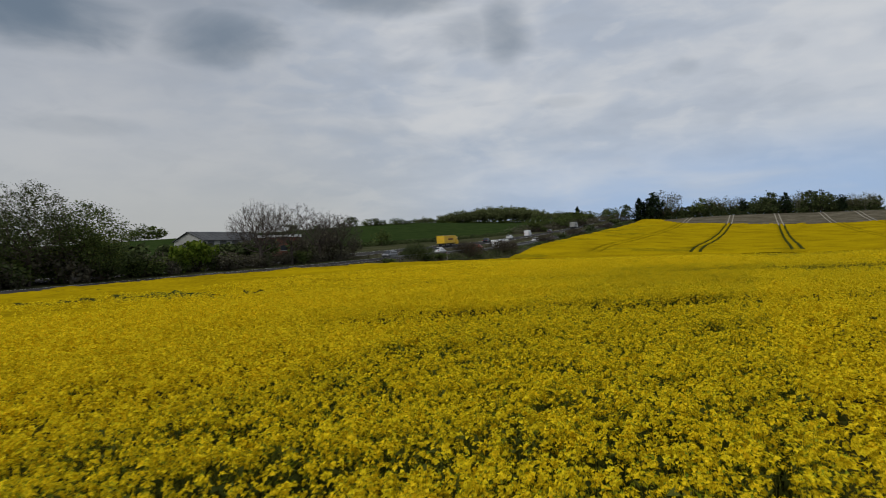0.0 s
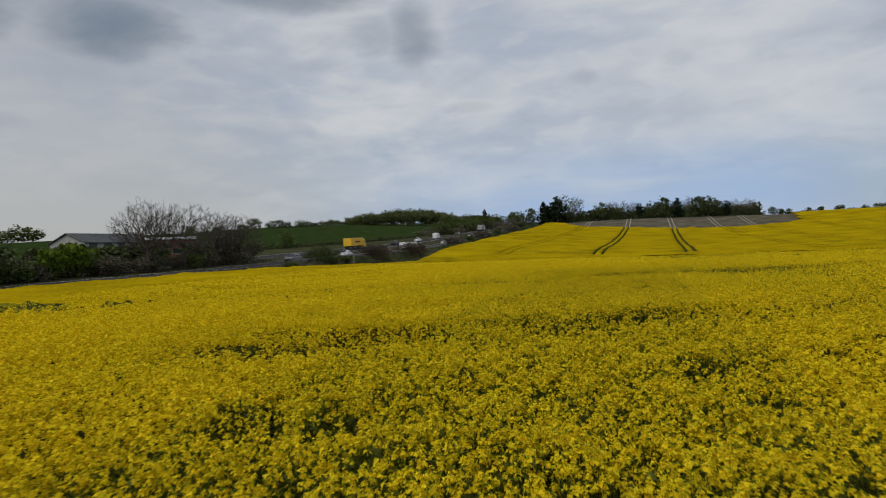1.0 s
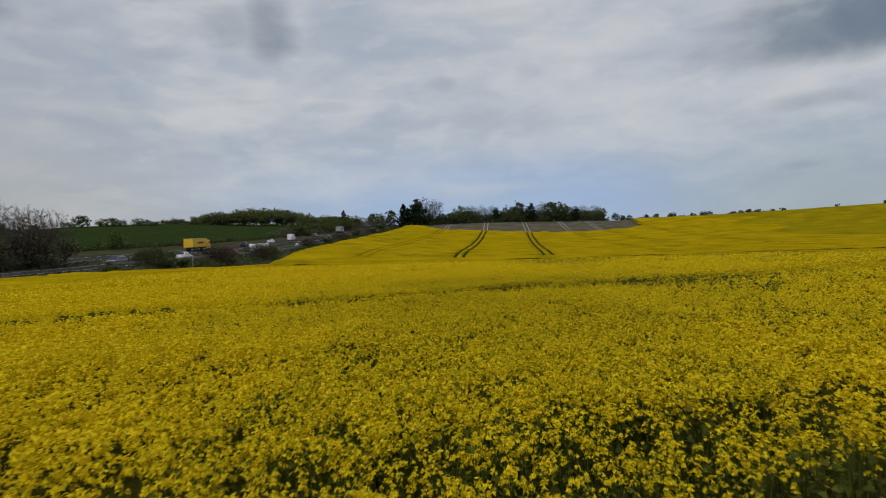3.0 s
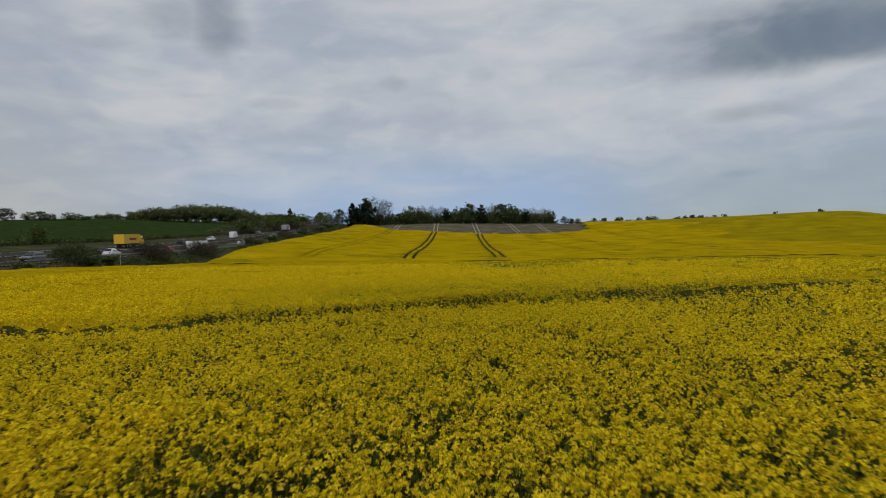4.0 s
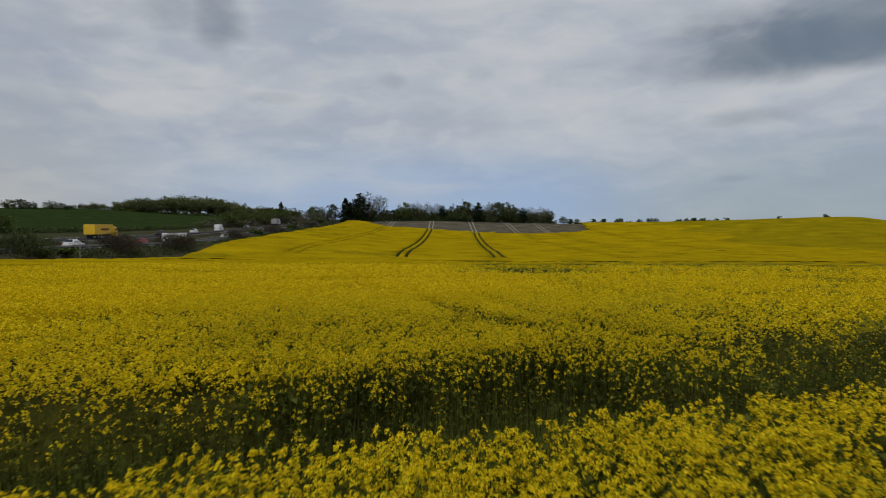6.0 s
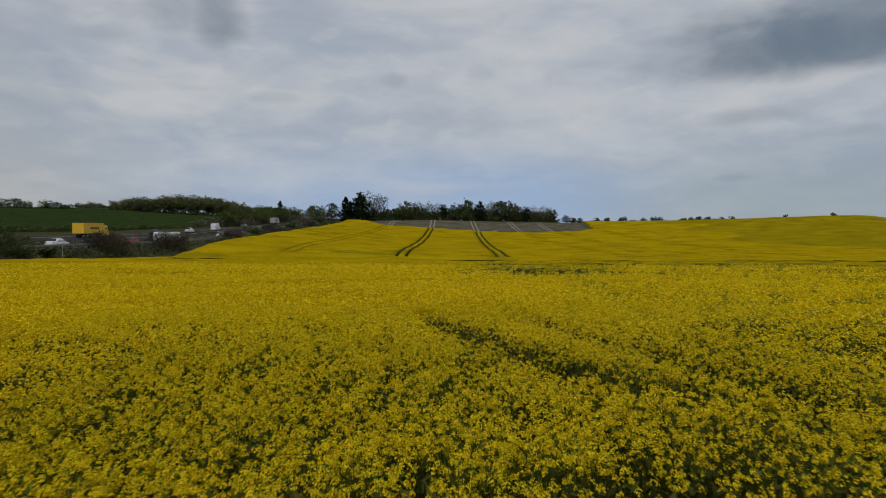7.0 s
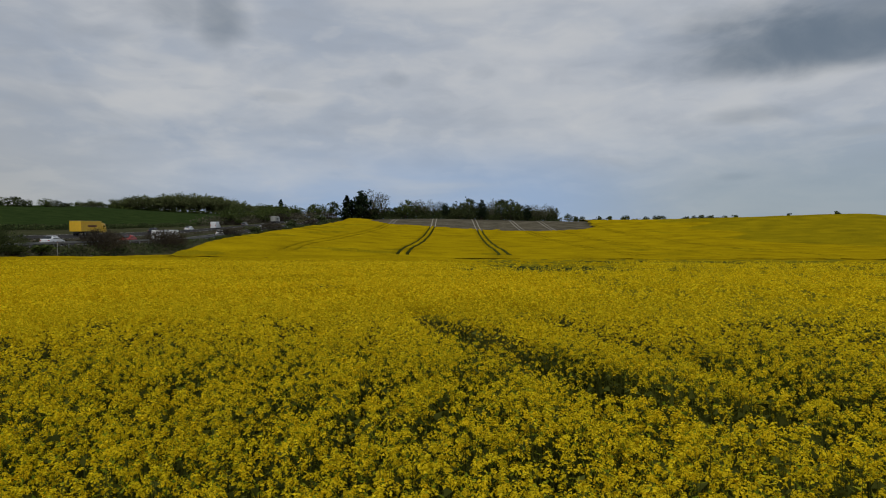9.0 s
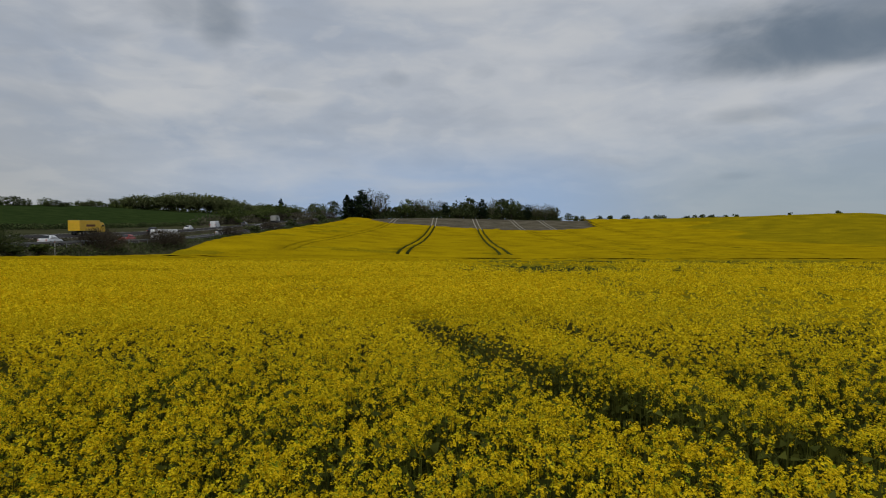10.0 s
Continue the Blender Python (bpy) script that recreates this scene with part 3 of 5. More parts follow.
THIN = [(7, 50, 8, 13, 0.9), (-31, 2.0, 4.5, 3.8, 0.86), (-26.5, 0.8, 3.5, 3.2, 0.84), (-20.5, -2.8, 3.2, 2.2, 0.84), (-23, 9, 4, 0.9, 0.6), (-19, 2.5, 2.5, 1.0, 0.8), (-30, 29, 5, 2.2, 0.75), (-22.5, 20, 3.8, 2.4, 0.8), (-4.1, 29, 1.8, 2.6, 0.75), (-15.4, 39, 2.6, 3.0, 0.7),
        (-24, 44, 3.0, 3.5, 0.7), (-1.2, -18.7, 0.35, 0.3, 0.9), (-2.0, -18.8, 0.4, 0.3, 0.9), (1.9, -16.3, 0.4, 0.35, 0.8), (33, 94, 5, 1.2, 0.6), (27, 53, 15, 4.5, 0.72),
        (2.1, 10.6, 0.4, 0.35, 0.8), (0.3, -14.0, 2.6, 0.35, 0.5)]


def near_distance(x, y):
    """How close the flight passes to a spot of the field, roughly."""
    return np.maximum(np.maximum(3.2, np.abs(x) / 0.6), np.maximum(y - 6.8, (-0.3 * x - y - 24) * 0 + 3.2))


def near_body():
    """Leafy mass of the near field, low under the single plants that stand near, up to the flowers further off."""
    xs = stations((EDGE - 0.2, -30, 1.2), (-30, -12, 0.8), (-12, 12, 0.35), (12, 40, 0.9), (40, 130, 2.5), (130, 430, 10))
    ys = stations((-60, -26, 3.0), (-26, 22, 0.35), (22, 60, 0.7), (60, 113, 1.1))
    X, Y = np.meshgrid(xs, ys, indexing="ij")
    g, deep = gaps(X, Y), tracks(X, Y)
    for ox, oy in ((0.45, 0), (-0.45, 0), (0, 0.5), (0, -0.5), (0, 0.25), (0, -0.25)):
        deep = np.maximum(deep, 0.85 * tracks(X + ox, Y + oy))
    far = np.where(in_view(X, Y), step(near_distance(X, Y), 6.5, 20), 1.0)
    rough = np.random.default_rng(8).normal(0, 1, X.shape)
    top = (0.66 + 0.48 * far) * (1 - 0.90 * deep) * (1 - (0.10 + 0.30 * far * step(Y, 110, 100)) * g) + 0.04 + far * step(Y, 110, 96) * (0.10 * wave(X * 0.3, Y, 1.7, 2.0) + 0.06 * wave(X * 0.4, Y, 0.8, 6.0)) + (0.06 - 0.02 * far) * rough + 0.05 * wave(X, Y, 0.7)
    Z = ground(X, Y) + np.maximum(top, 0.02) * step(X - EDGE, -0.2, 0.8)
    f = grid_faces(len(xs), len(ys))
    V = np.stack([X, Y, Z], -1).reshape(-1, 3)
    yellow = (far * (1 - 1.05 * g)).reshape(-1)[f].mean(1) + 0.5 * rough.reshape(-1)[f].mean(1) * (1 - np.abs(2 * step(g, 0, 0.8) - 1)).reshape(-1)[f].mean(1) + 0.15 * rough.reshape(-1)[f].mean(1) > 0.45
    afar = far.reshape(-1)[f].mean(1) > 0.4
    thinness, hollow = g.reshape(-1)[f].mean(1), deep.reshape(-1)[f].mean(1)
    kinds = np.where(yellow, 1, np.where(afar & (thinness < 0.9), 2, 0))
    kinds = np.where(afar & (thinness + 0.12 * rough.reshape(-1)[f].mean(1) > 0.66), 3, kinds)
    # track floors get the soil colour darkened to stand for shade
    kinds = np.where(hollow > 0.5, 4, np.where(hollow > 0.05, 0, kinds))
    ob = mesh_object("rape_foliage", V, f, [M_UNDER, M_FARCROP, M_SPARSE, M_LEAF, M_SHADED_SOIL], kinds, smooth=False)
    tagged(ob, "dense green stems and leaves of the rape crop", "crop", kind="stuff")


def quads_at(centres, normals, sizes, rng, stretch=1.0):
    """Small square leaves or petals: corners (n, 4, 3) around the centres, turned at random about their normals."""
    n = len(centres)
    ref = rng.normal(size=(n, 3))
    a = np.cross(normals, ref)
    a /= np.linalg.norm(a, axis=1, keepdims=True) + 1e-9
    b = np.cross(normals, a)
    a, b = a * sizes[:, None], b * sizes[:, None] * stretch
    return np.stack([centres - a, centres - b, centres + a, centres + b], 1)


def unit(v):
    return v / (np.linalg.norm(v, axis=-1, keepdims=True) + 1e-9)


def scatter(rng, density, x0, x1, y0, y1, want):
    """Random spots of a rectangle, kept with the chance want(x, y)."""
    n = int((x1 - x0) * (y1 - y0) * density)
    x, y = rng.uniform(x0, x1, n), rng.uniform(y0, y1, n)
    m = rng.random(n) < want(x, y)
    return x[m], y[m]


def in_view(x, y):
    """The fan of the field that lies ahead of the flight."""
    return (x > -2.0 * (y + 28.5)) & (x < np.maximum(4.8 + 0.36 * (y + 26), 3.6 + 0.76 * (y + 19))) & (x > EDGE + 0.6) & (y > -25.3) & (x > -0.80 * (y + 34) - 22)


def triangles_at(centres, normals, sizes, rng):
    """Small three-cornered petals round the centres, turned at random about their normals."""
    a = unit(np.cross(normals, rng.normal(size=normals.shape)))
    b = np.cross(normals, a)
    s = sizes[:, None]
    return np.stack([centres + a * s, centres - 0.5 * a * s + 0.87 * b * s, centres - 0.5 * a * s - 0.87 * b * s], 1)


def heads(plants, each, near, far, x0, x1, y0, y1, petals, size, dome, seed, label, stalks=True, where=None, drop=0.085, crown=0.11, low=0.0, hold=1.4):
    """Flowering plants: each has a leading head and lower side heads round it, each head a dome of small florets on a stalk."""
    rng = np.random.default_rng(seed)
    def want(x, y):
        d = near_distance(x, y)
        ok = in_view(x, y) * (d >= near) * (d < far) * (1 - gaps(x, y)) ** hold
        return ok if where is None else ok * where(x, y)
    px, py = scatter(rng, plants, x0, x1, y0, y1, want)
    k = rng.integers(max(1, each - 3), each + 4, len(px))
    lead = np.concatenate([[0], np.cumsum(k)[:-1]])
    n = int(k.sum())
    away = np.sqrt(rng.random(n)) * crown * np.repeat(rng.uniform(0.75, 1.25, len(px)), k)
    away[lead] = 0.01
    az = rng.uniform(0, 2 * np.pi, n)
    x, y = np.repeat(px, k) + np.cos(az) * away, np.repeat(py, k) + np.sin(az) * away
    tall = np.repeat(rng.normal(0, 0.055, len(px)), k) - 4.5 * away ** 2
    g = gaps(x, y)
    z = ground(x, y) + CROP * (1 - 0.32 * tracks(x, y)) * (1 - 0.05 * g) + tall + 0.05 * wave(x, y, 0.35, 1.0) + 0.07 * wave(x, y, 1.9) - np.abs(rng.normal(0, drop, n)) * np.minimum(1, away / 0.05) - rng.uniform(0.1, 1, n) * low
    base = np.stack([x, y, z], 1)
    scale = rng.uniform(0.68, 1.22, n)
    scale[lead] *= 1.15
    d = unit(rng.normal(size=(n, petals, 3)))
    d[..., 2] = np.abs(d[..., 2]) * 1.25 - 0.30
    c = base[:, None] + d * (dome * scale)[:, None, None] * rng.uniform(0.62, 1.08, (n, petals, 1)) * np.array([1, 1, 1.35])
    nrm = unit(d + 0.32 * rng.normal(size=d.shape) + np.array([0, 0, 0.7]))
    r = size * rng.uniform(0.72, 1.28, (n, petals)) * np.sqrt(scale)[:, None]
    V = [triangles_at(c.reshape(-1, 3), nrm.reshape(-1, 3), r.ravel(), rng).reshape(-1, 3)]
    idx = [np.zeros(n * petals, int)]
    if stalks:
        side = unit(rng.normal(size=(n, 3)) * np.array([1, 1, 0])) * 0.006
        foot = np.stack([x * 0.6 + np.repeat(px, k) * 0.4, y * 0.6 + np.repeat(py, k) * 0.4, z - rng.uniform(0.35, 0.6, n)], 1)
        V.append(np.stack([foot - side, foot + side, base], 1).reshape(-1, 3))
        idx.append(np.full(n, 1))
        cl = base + np.stack([rng.normal(0, 0.07, n), rng.normal(0, 0.07, n), -rng.uniform(0.1, 0.36, n)], 1)
        V.append(triangles_at(cl, unit(rng.normal(size=(n, 3)) + np.array([0, 0, 0.6])), rng.uniform(0.02, 0.055, n), rng).reshape(-1, 3))
        idx.append(np.full(n, 1))
        # young pods on the stalk below the flowers, and the buds at the tip
        for pod in range(2):
            a = base - np.stack([0 * x, 0 * x, rng.uniform(0.02, 0.13, n)], 1)
            out = unit(rng.normal(size=(n, 3)) * np.array([1, 1, 0]) + np.array([0, 0, 0.55]))
            w = np.cross(out, rng.normal(size=(n, 3))) * 0.0028
            V.append(np.stack([a - w, a + w, a + out * rng.uniform(0.025, 0.055, (n, 1))], 1).reshape(-1, 3))
            idx.append(np.full(n, 2))
        tip = base + np.stack([rng.normal(0, 0.006, n), rng.normal(0, 0.006, n), dome * scale * 1.3], 1)
        V.append(triangles_at(tip, unit(rng.normal(size=(n, 3)) + np.array([0, 0, 0.6])), rng.uniform(0.006, 0.013, n), rng).reshape(-1, 3))
        idx.append(np.full(n, 2))
    V, idx = np.concatenate(V), np.concatenate(idx)
    ob = mesh_object("rape_flowers", V, np.arange(len(V)).reshape(-1, 3), [M_PETAL, M_LEAF, M_BUD], idx, smooth=False)
    return tagged(ob, label, "crop", kind="stuff")


near_body()
hover = lambda x, y: (y > 7.8) & (y < 13.6)
start = lambda x, y: y < -5
flank = lambda x, y: np.maximum(np.maximum(tracks(x + 0.4, y), tracks(x - 0.4, y)), np.maximum(tracks(x, y + 0.45), tracks(x, y - 0.45)))
heads(34, 4, 0, 19, -11, 11, -17, 18, 7, 0.0092, 0.014, 19, "small late rape flower heads beside the wheel tracks", where=flank, low=0.55, hold=0.5)
heads(80, 6, 0, 7.0, -4.5, 4.5, 7, 14, 17, 0.0094, 0.0225, 11, "yellow rape flower heads on green stalks", where=hover)
heads(86, 6, 0, 4.5, -4.0, 6, -25.5, -5, 6, 0.0176, 0.0235, 12, "yellow rape flower heads on green stalks", where=start, drop=0.06)
heads(82, 6, 0, 4.5, -4.0, 6, -5, 12.2, 9, 0.0138, 0.0225, 17, "yellow rape flower heads on green stalks", where=lambda x, y: ~hover(x, y))
heads(108, 5, 4.5, 12, -8, 8, -25.5, -5, 4, 0.0225, 0.025, 13, "yellow rape flower heads in the open field", False, where=start)
heads(84, 5, 4.5, 12, -8, 8, -5, 20, 4, 0.0182, 0.024, 18, "yellow rape flower heads in the open field", False, where=lambda x, y: ~(hover(x, y) & (near_distance(x, y) < 7.0)))
heads(42, 3, 12, 28, -17, 17, -25.5, 35, 3, 0.030, 0.036, 14, "yellow rape flower heads in the open field", False)
# extra heads added to brighten the crop in the camera's early view
heads(26, 3, 12, 28, -17, 2, -25.5, 2, 3, 0.034, 0.036, 20, "extra yellow rape flower heads near the start of the flight", False)
heads(9, 3, 28, 50, -30, 30, -25.5, 57, 3, 0.042, 0.08, 15, "yellow rape flower tops further across the field", False)


def leaves(seed):
    """Broad leaves and side shoots of the crop, standing thickest where the wheel tracks open it to view."""
    rng = np.random.default_rng(seed)
    def want(x, y):
        d = near_distance(x, y)
        return in_view(x, y) * (d < 19) * step(d, 20, 9) * (0.26 + 0.70 * step(np.maximum(gaps(x, y), np.maximum(np.maximum(tracks(x + 0.4, y), tracks(x - 0.4, y)), np.maximum(tracks(x, y + 0.45), tracks(x, y - 0.45)))), 0.1, 0.7))
    x, y = scatter(rng, 480, -11, 11, -24, 17, want)
    n = len(x)
    t = tracks(x, y)
    z = ground(x, y) + rng.uniform(0.10, 1.0, n) * (1.12 - 0.62 * t) + 0.03
    c = np.stack([x, y, z], 1)
    q = triangles_at(c, unit(rng.normal(size=(n, 3)) * 0.8 + np.array([0, 0, 0.5])), rng.uniform(0.018, 0.058, n), rng)
    m = (rng.random(n) < 0.8 * step(t, 0.1, 0.6)) & (near_distance(x, y) < 12)
    foot = np.stack([x, y, ground(x, y) - 0.02], 1)[m] + rng.normal(0, 0.06, (m.sum(), 3)) * np.array([1, 1, 0])
    side = unit(rng.normal(size=foot.shape) * np.array([1, 1, 0])) * 0.009
    top = foot + np.stack([rng.normal(0, 0.07, len(foot)), rng.normal(0, 0.07, len(foot)), rng.uniform(0.35, 0.95, len(foot))], 1)
    stems = np.stack([foot - side, foot + side, top], 1)
    q = np.concatenate([q, stems])
    n = len(q)
    ob = mesh_object("rape_leaves", q.reshape(-1, 3), np.arange(n * 3).reshape(-1, 3), [M_LEAF], smooth=False)
    tagged(ob, "green leaves and shoots of the rape plants", "crop", kind="stuff")


leaves(16)


# ---------------------------------------------------------------- trees and bushes
def tubes(segments, sides=5):
    """Tapered tubes for (start, end, radius, radius) segments: verts, quads."""
    p0, p1 = np.array([s[0] for s in segments]), np.array([s[1] for s in segments])
    r0, r1 = np.array([s[2] for s in segments]), np.array([s[3] for s in segments])
    d = unit(p1 - p0)
    ref = np.where(np.abs(d[:, 2:3]) > 0.9, [[1.0, 0, 0]], [[0, 0, 1.0]])
    a = unit(np.cross(d, ref))
    b = np.cross(d, a)
    ang = np.arange(sides) * 2 * np.pi / sides
    ring = np.cos(ang)[None, :, None] * a[:, None] + np.sin(ang)[None, :, None] * b[:, None]
    V = np.concatenate([p0[:, None] + ring * r0[:, None, None], p1[:, None] + ring * r1[:, None, None]], 1)
    k = np.arange(sides)
    q = np.stack([k, (k + 1) % sides, (k + 1) % sides + sides, k + sides], 1)
    F = (np.arange(len(segments))[:, None, None] * 2 * sides + q[None]).reshape(-1, 4)
    return V.reshape(-1, 3), F


def thing(name, label, category, group="", kind=""):
    return tagged(new(name), label, category, group, kind)


def dome_tree(name, label, seed, height, width, tips=430, bark=M_BARK, leaves_of=None, per=0, leaf=0.2, cloud=0.3, spray=9, low=0.34, twig=0.017, thin_twig=0.013):
    """thing > trunk (with limbs and twigs), twig sprays, crown; branches reach from the trunk for points of a rounded crown"""
    rng = np.random.default_rng(seed)
    root = thing(name, label, "tree")
    d = unit(rng.normal(size=(tips * 2, 3))) * rng.random((tips * 2, 1)) ** 0.42
    half = (1 - low) / 2
    goal = d * np.array([width / 2, width / 2, height * half * 1.1]) + np.array([0, 0, height * (1 - half * 1.1)])
    turn = np.arctan2(goal[:, 1], goal[:, 0])
    lump = (1 + 0.12 * np.sin(3 * turn + seed) + 0.10 * np.sin(5 * turn + 9 * goal[:, 2] / height + seed * 2))[:, None]
    goal = (goal * np.concatenate([lump, lump, 0.97 + 0.03 * lump], 1))[goal[:, 2] > height * (low + 0.1 * rng.random(tips * 2))][:tips]
    fork = np.array([0, 0, height * min(0.22, low * 0.8)])
    goal = goal[np.argsort(np.linalg.norm(goal - fork, axis=1))]
    nodes = [np.array([0, 0, -0.4]), fork * 0.5 + rng.normal(0, 0.08, 3), fork, fork + np.array([rng.normal(0, 0.2), rng.normal(0, 0.2), height * 0.10])]
    parent = [-1, 0, 1, 2]
    run = [0.0, 0.0, 0.0, height * 0.10]
    for p in goal:
        have = np.array(nodes[2:])
        reach = np.linalg.norm(have - p, axis=1)
        k = int(np.argmin(reach + 0.36 * np.array(run[2:]) + 0.35 * np.maximum(0, have[:, 2] - p[2] + 0.3))) + 2
        run += [run[k] + reach[k - 2] / 2, run[k] + reach[k - 2]]
        mid = nodes[k] * 0.5 + p * 0.5 + rng.normal(0, 0.03, 3) * np.linalg.norm(p - nodes[k]) + np.array([0, 0, -0.04 * np.linalg.norm(p - nodes[k])])
        nodes += [mid, p]
        parent += [k, len(nodes) - 2]
    load = np.zeros(len(nodes))
    for k in range(len(nodes) - 1, 0, -1):
        load[k] = max(load[k], 1)
        load[parent[k]] += load[k]
    r = np.minimum(twig * load ** 0.47, height * 0.024)
    segs = [(nodes[parent[k]], nodes[k], r[k] * 1.06 if parent[k] else r[k] * 1.3, r[k]) for k in range(1, len(nodes))]
    v, f = tubes([g for g, w in zip(segs, load[1:]) if w > 9], 5)
    v2, f2 = tubes([g for g, w in zip(segs, load[1:]) if w <= 9], 3)
    mesh_object("trunk", np.concatenate([v, v2]), np.concatenate([f, f2 + len(v)]), [bark], parent=root)
    if spray:
        n = len(goal) * spray
        a = np.repeat(goal, spray, 0) + rng.normal(0, 0.10, (n, 3))
        out = unit((a - np.array([0, 0, height * 0.4])) * 0.4 + rng.normal(0, 0.9, (n, 3)) + np.array([0, 0, 0.4]))
        w = unit(rng.normal(size=(n, 3))) * thin_twig
        mesh_object("twig_spray", np.stack([a - w, a + w, a + out * rng.uniform(0.18, 0.5, (n, 1)) * height / 10], 1).reshape(-1, 3), np.arange(n * 3).reshape(-1, 3), [bark], smooth=False, parent=root)
    if per:
        c = np.repeat(goal, per, 0) + rng.normal(0, cloud, (len(goal) * per, 3)) * np.array([1, 1, 0.75])
        nrm = unit(rng.normal(size=c.shape) + np.array([0, 0, 0.7]))
        q = quads_at(c, nrm, rng.uniform(0.6, 1.35, len(c)) * leaf, rng, 0.75)
        mesh_object("crown", q.reshape(-1, 3), np.arange(len(q) * 4).reshape(-1, 4), [leaves_of], smooth=False, parent=root)
    return root


def conifer(name, label, seed, height, width, per=26, levels=30):
    rng = np.random.default_rng(seed)
    root = thing(name, label, "tree")
    v, f = tubes([(np.array([0, 0, -0.3]), np.array([0, 0, height * 0.5]), height * 0.018, height * 0.012), (np.array([0, 0, height * 0.5]), np.array([0, 0, height]), height * 0.012, 0.02)], 6)
    mesh_object("trunk", v, f, [M_BARK], parent=root)
    cs = []
    for k in range(levels):
        t = k / (levels - 1)
        h = height * (0.08 + 0.92 * t)
        reach = width * (1 - t) ** 0.7 * rng.uniform(0.75, 1.2) + 0.2
        for b in range(rng.integers(5, 8)):
            az, l = rng.uniform(0, 2 * np.pi), reach * rng.uniform(0.6, 1.05)
            m = max(2, int(per * l / width / 3))
            s = rng.uniform(0.15, 1, m)
            cs.append(np.stack([np.cos(az) * l * s, np.sin(az) * l * s, h - 0.25 * l * s + rng.normal(0, 0.12, m)], 1) + rng.normal(0, 0.14, (m, 3)))
    c = np.concatenate(cs)
    n = unit(rng.normal(size=c.shape) * 0.7 + np.array([0, 0, 0.8]))
    q = quads_at(c, n, rng.uniform(0.3, 0.7, len(c)), rng, 0.6)
    mesh_object("crown", q.reshape(-1, 3), np.arange(len(q) * 4).reshape(-1, 4), [M_NEEDLE], smooth=False, parent=root)
    return root


def shrub(name, label, seed, width, height, mats, leaf=0.16, count=1500, lumps=9):
    """thing > stems, foliage made of many small clumps round several lobes"""
    rng = np.random.default_rng(seed)
    root = thing(name, label, "bush")
    segs = []
    for k in range(12):
        az, lean = rng.uniform(0, 2 * np.pi), rng.uniform(0.1, 0.9)
        end = np.array([np.cos(az) * width * 0.5 * lean, np.sin(az) * width * 0.5 * lean, height * rng.uniform(0.6, 1.02) * (1.1 - 0.4 * lean)])
        mid = end * np.array([0.4, 0.4, 0.55]) + rng.normal(0, 0.05 * width, 3)
        segs += [(np.array([rng.normal(0, 0.1), rng.normal(0, 0.1), -0.2]), mid, 0.04, 0.028), (mid, end, 0.028, 0.012)]
    v, f = tubes(segs, 3)
    mesh_object("stem", v, f, [M_BARK], parent=root)
    cs = []
    for k in range(lumps):
        az, off = rng.uniform(0, 2 * np.pi), rng.uniform(0, 0.36) * width
        r = width * rng.uniform(0.14, 0.27)
        hh = height * rng.uniform(0.25, 0.78)
        m = count // lumps
        d = unit(rng.normal(size=(m, 3))) * rng.uniform(0.45, 1.12, (m, 1)) ** 0.6
        cs.append(np.array([np.cos(az) * off, np.sin(az) * off, hh]) + d * np.array([r, r, min(r, height - hh + 0.15 * height)]))
    c = np.concatenate(cs)
    c[:, 2] = np.maximum(c[:, 2], 0.05)
    q = quads_at(c, unit(rng.normal(size=c.shape) + np.array([0, 0, 0.5])), rng.uniform(0.6, 1.4, len(c)) * leaf, rng, 0.7)
    mesh_object("foliage", q.reshape(-1, 3), np.arange(len(q) * 4).reshape(-1, 4), [mats], smooth=False, parent=root)
    return root


def twig_bush(name, label, seed, width, height, count=1500, mat=None):
    """thing > stems, a dome of fine bare twigs"""
    rng = np.random.default_rng(seed)
    root = thing(name, label, "bush")
    n = 46
    az, lean = rng.uniform(0, 2 * np.pi, n), np.sqrt(rng.random(n))
    dome = np.stack([np.cos(az) * lean * width / 2, np.sin(az) * lean * width / 2, height * np.sqrt(1 - 0.72 * lean ** 2) * rng.uniform(0.75, 1.0, n)], 1)
    foot = np.stack([dome[:, 0] * 0.25, dome[:, 1] * 0.25, np.full(n, -0.2)], 1)
    mid = foot * 0.45 + dome * 0.55 + rng.normal(0, 0.05 * width, (n, 3))
    v, f = tubes([(a, b, 0.035, 0.022) for a, b in zip(foot, mid)] + [(a, b, 0.022, 0.008) for a, b in zip(mid, dome)], 3)
    mesh_object("stem", v, f, [mat], parent=root)
    az, lean = rng.uniform(0, 2 * np.pi, count), np.sqrt(rng.random(count))
    lump = 1 + 0.14 * np.sin(3 * az + seed) + 0.08 * np.sin(7 * az + seed)
    top = height * np.sqrt(1 - 0.8 * lean ** 2) * (0.94 + 0.1 * np.sin(4 * az + 5 * lean + seed))
    a = np.stack([np.cos(az) * lean * lump * width / 2, np.sin(az) * lean * lump * width / 2, top * rng.random(count) ** 0.6 * 0.92], 1)
    out = unit(a * np.array([0.6, 0.6, 0.3]) + rng.normal(0, 0.5, a.shape) + np.array([0, 0, 0.7]))
    w = unit(rng.normal(size=a.shape)) * rng.uniform(0.016, 0.05, (count, 1))
    b = a + out * rng.uniform(0.25, 0.6, (count, 1))
    mesh_object("twig_mass", np.stack([a - w, a + w, b], 1).reshape(-1, 3), np.arange(count * 3).reshape(-1, 3), [mat], smooth=False, parent=root)
    return root


def place(ob, x, y, size=1.0, turn=0.0, wide=1.0, sink=0.0):
    ob.matrix_basis = spot(x, y, size, turn, wide, sink)
    return ob


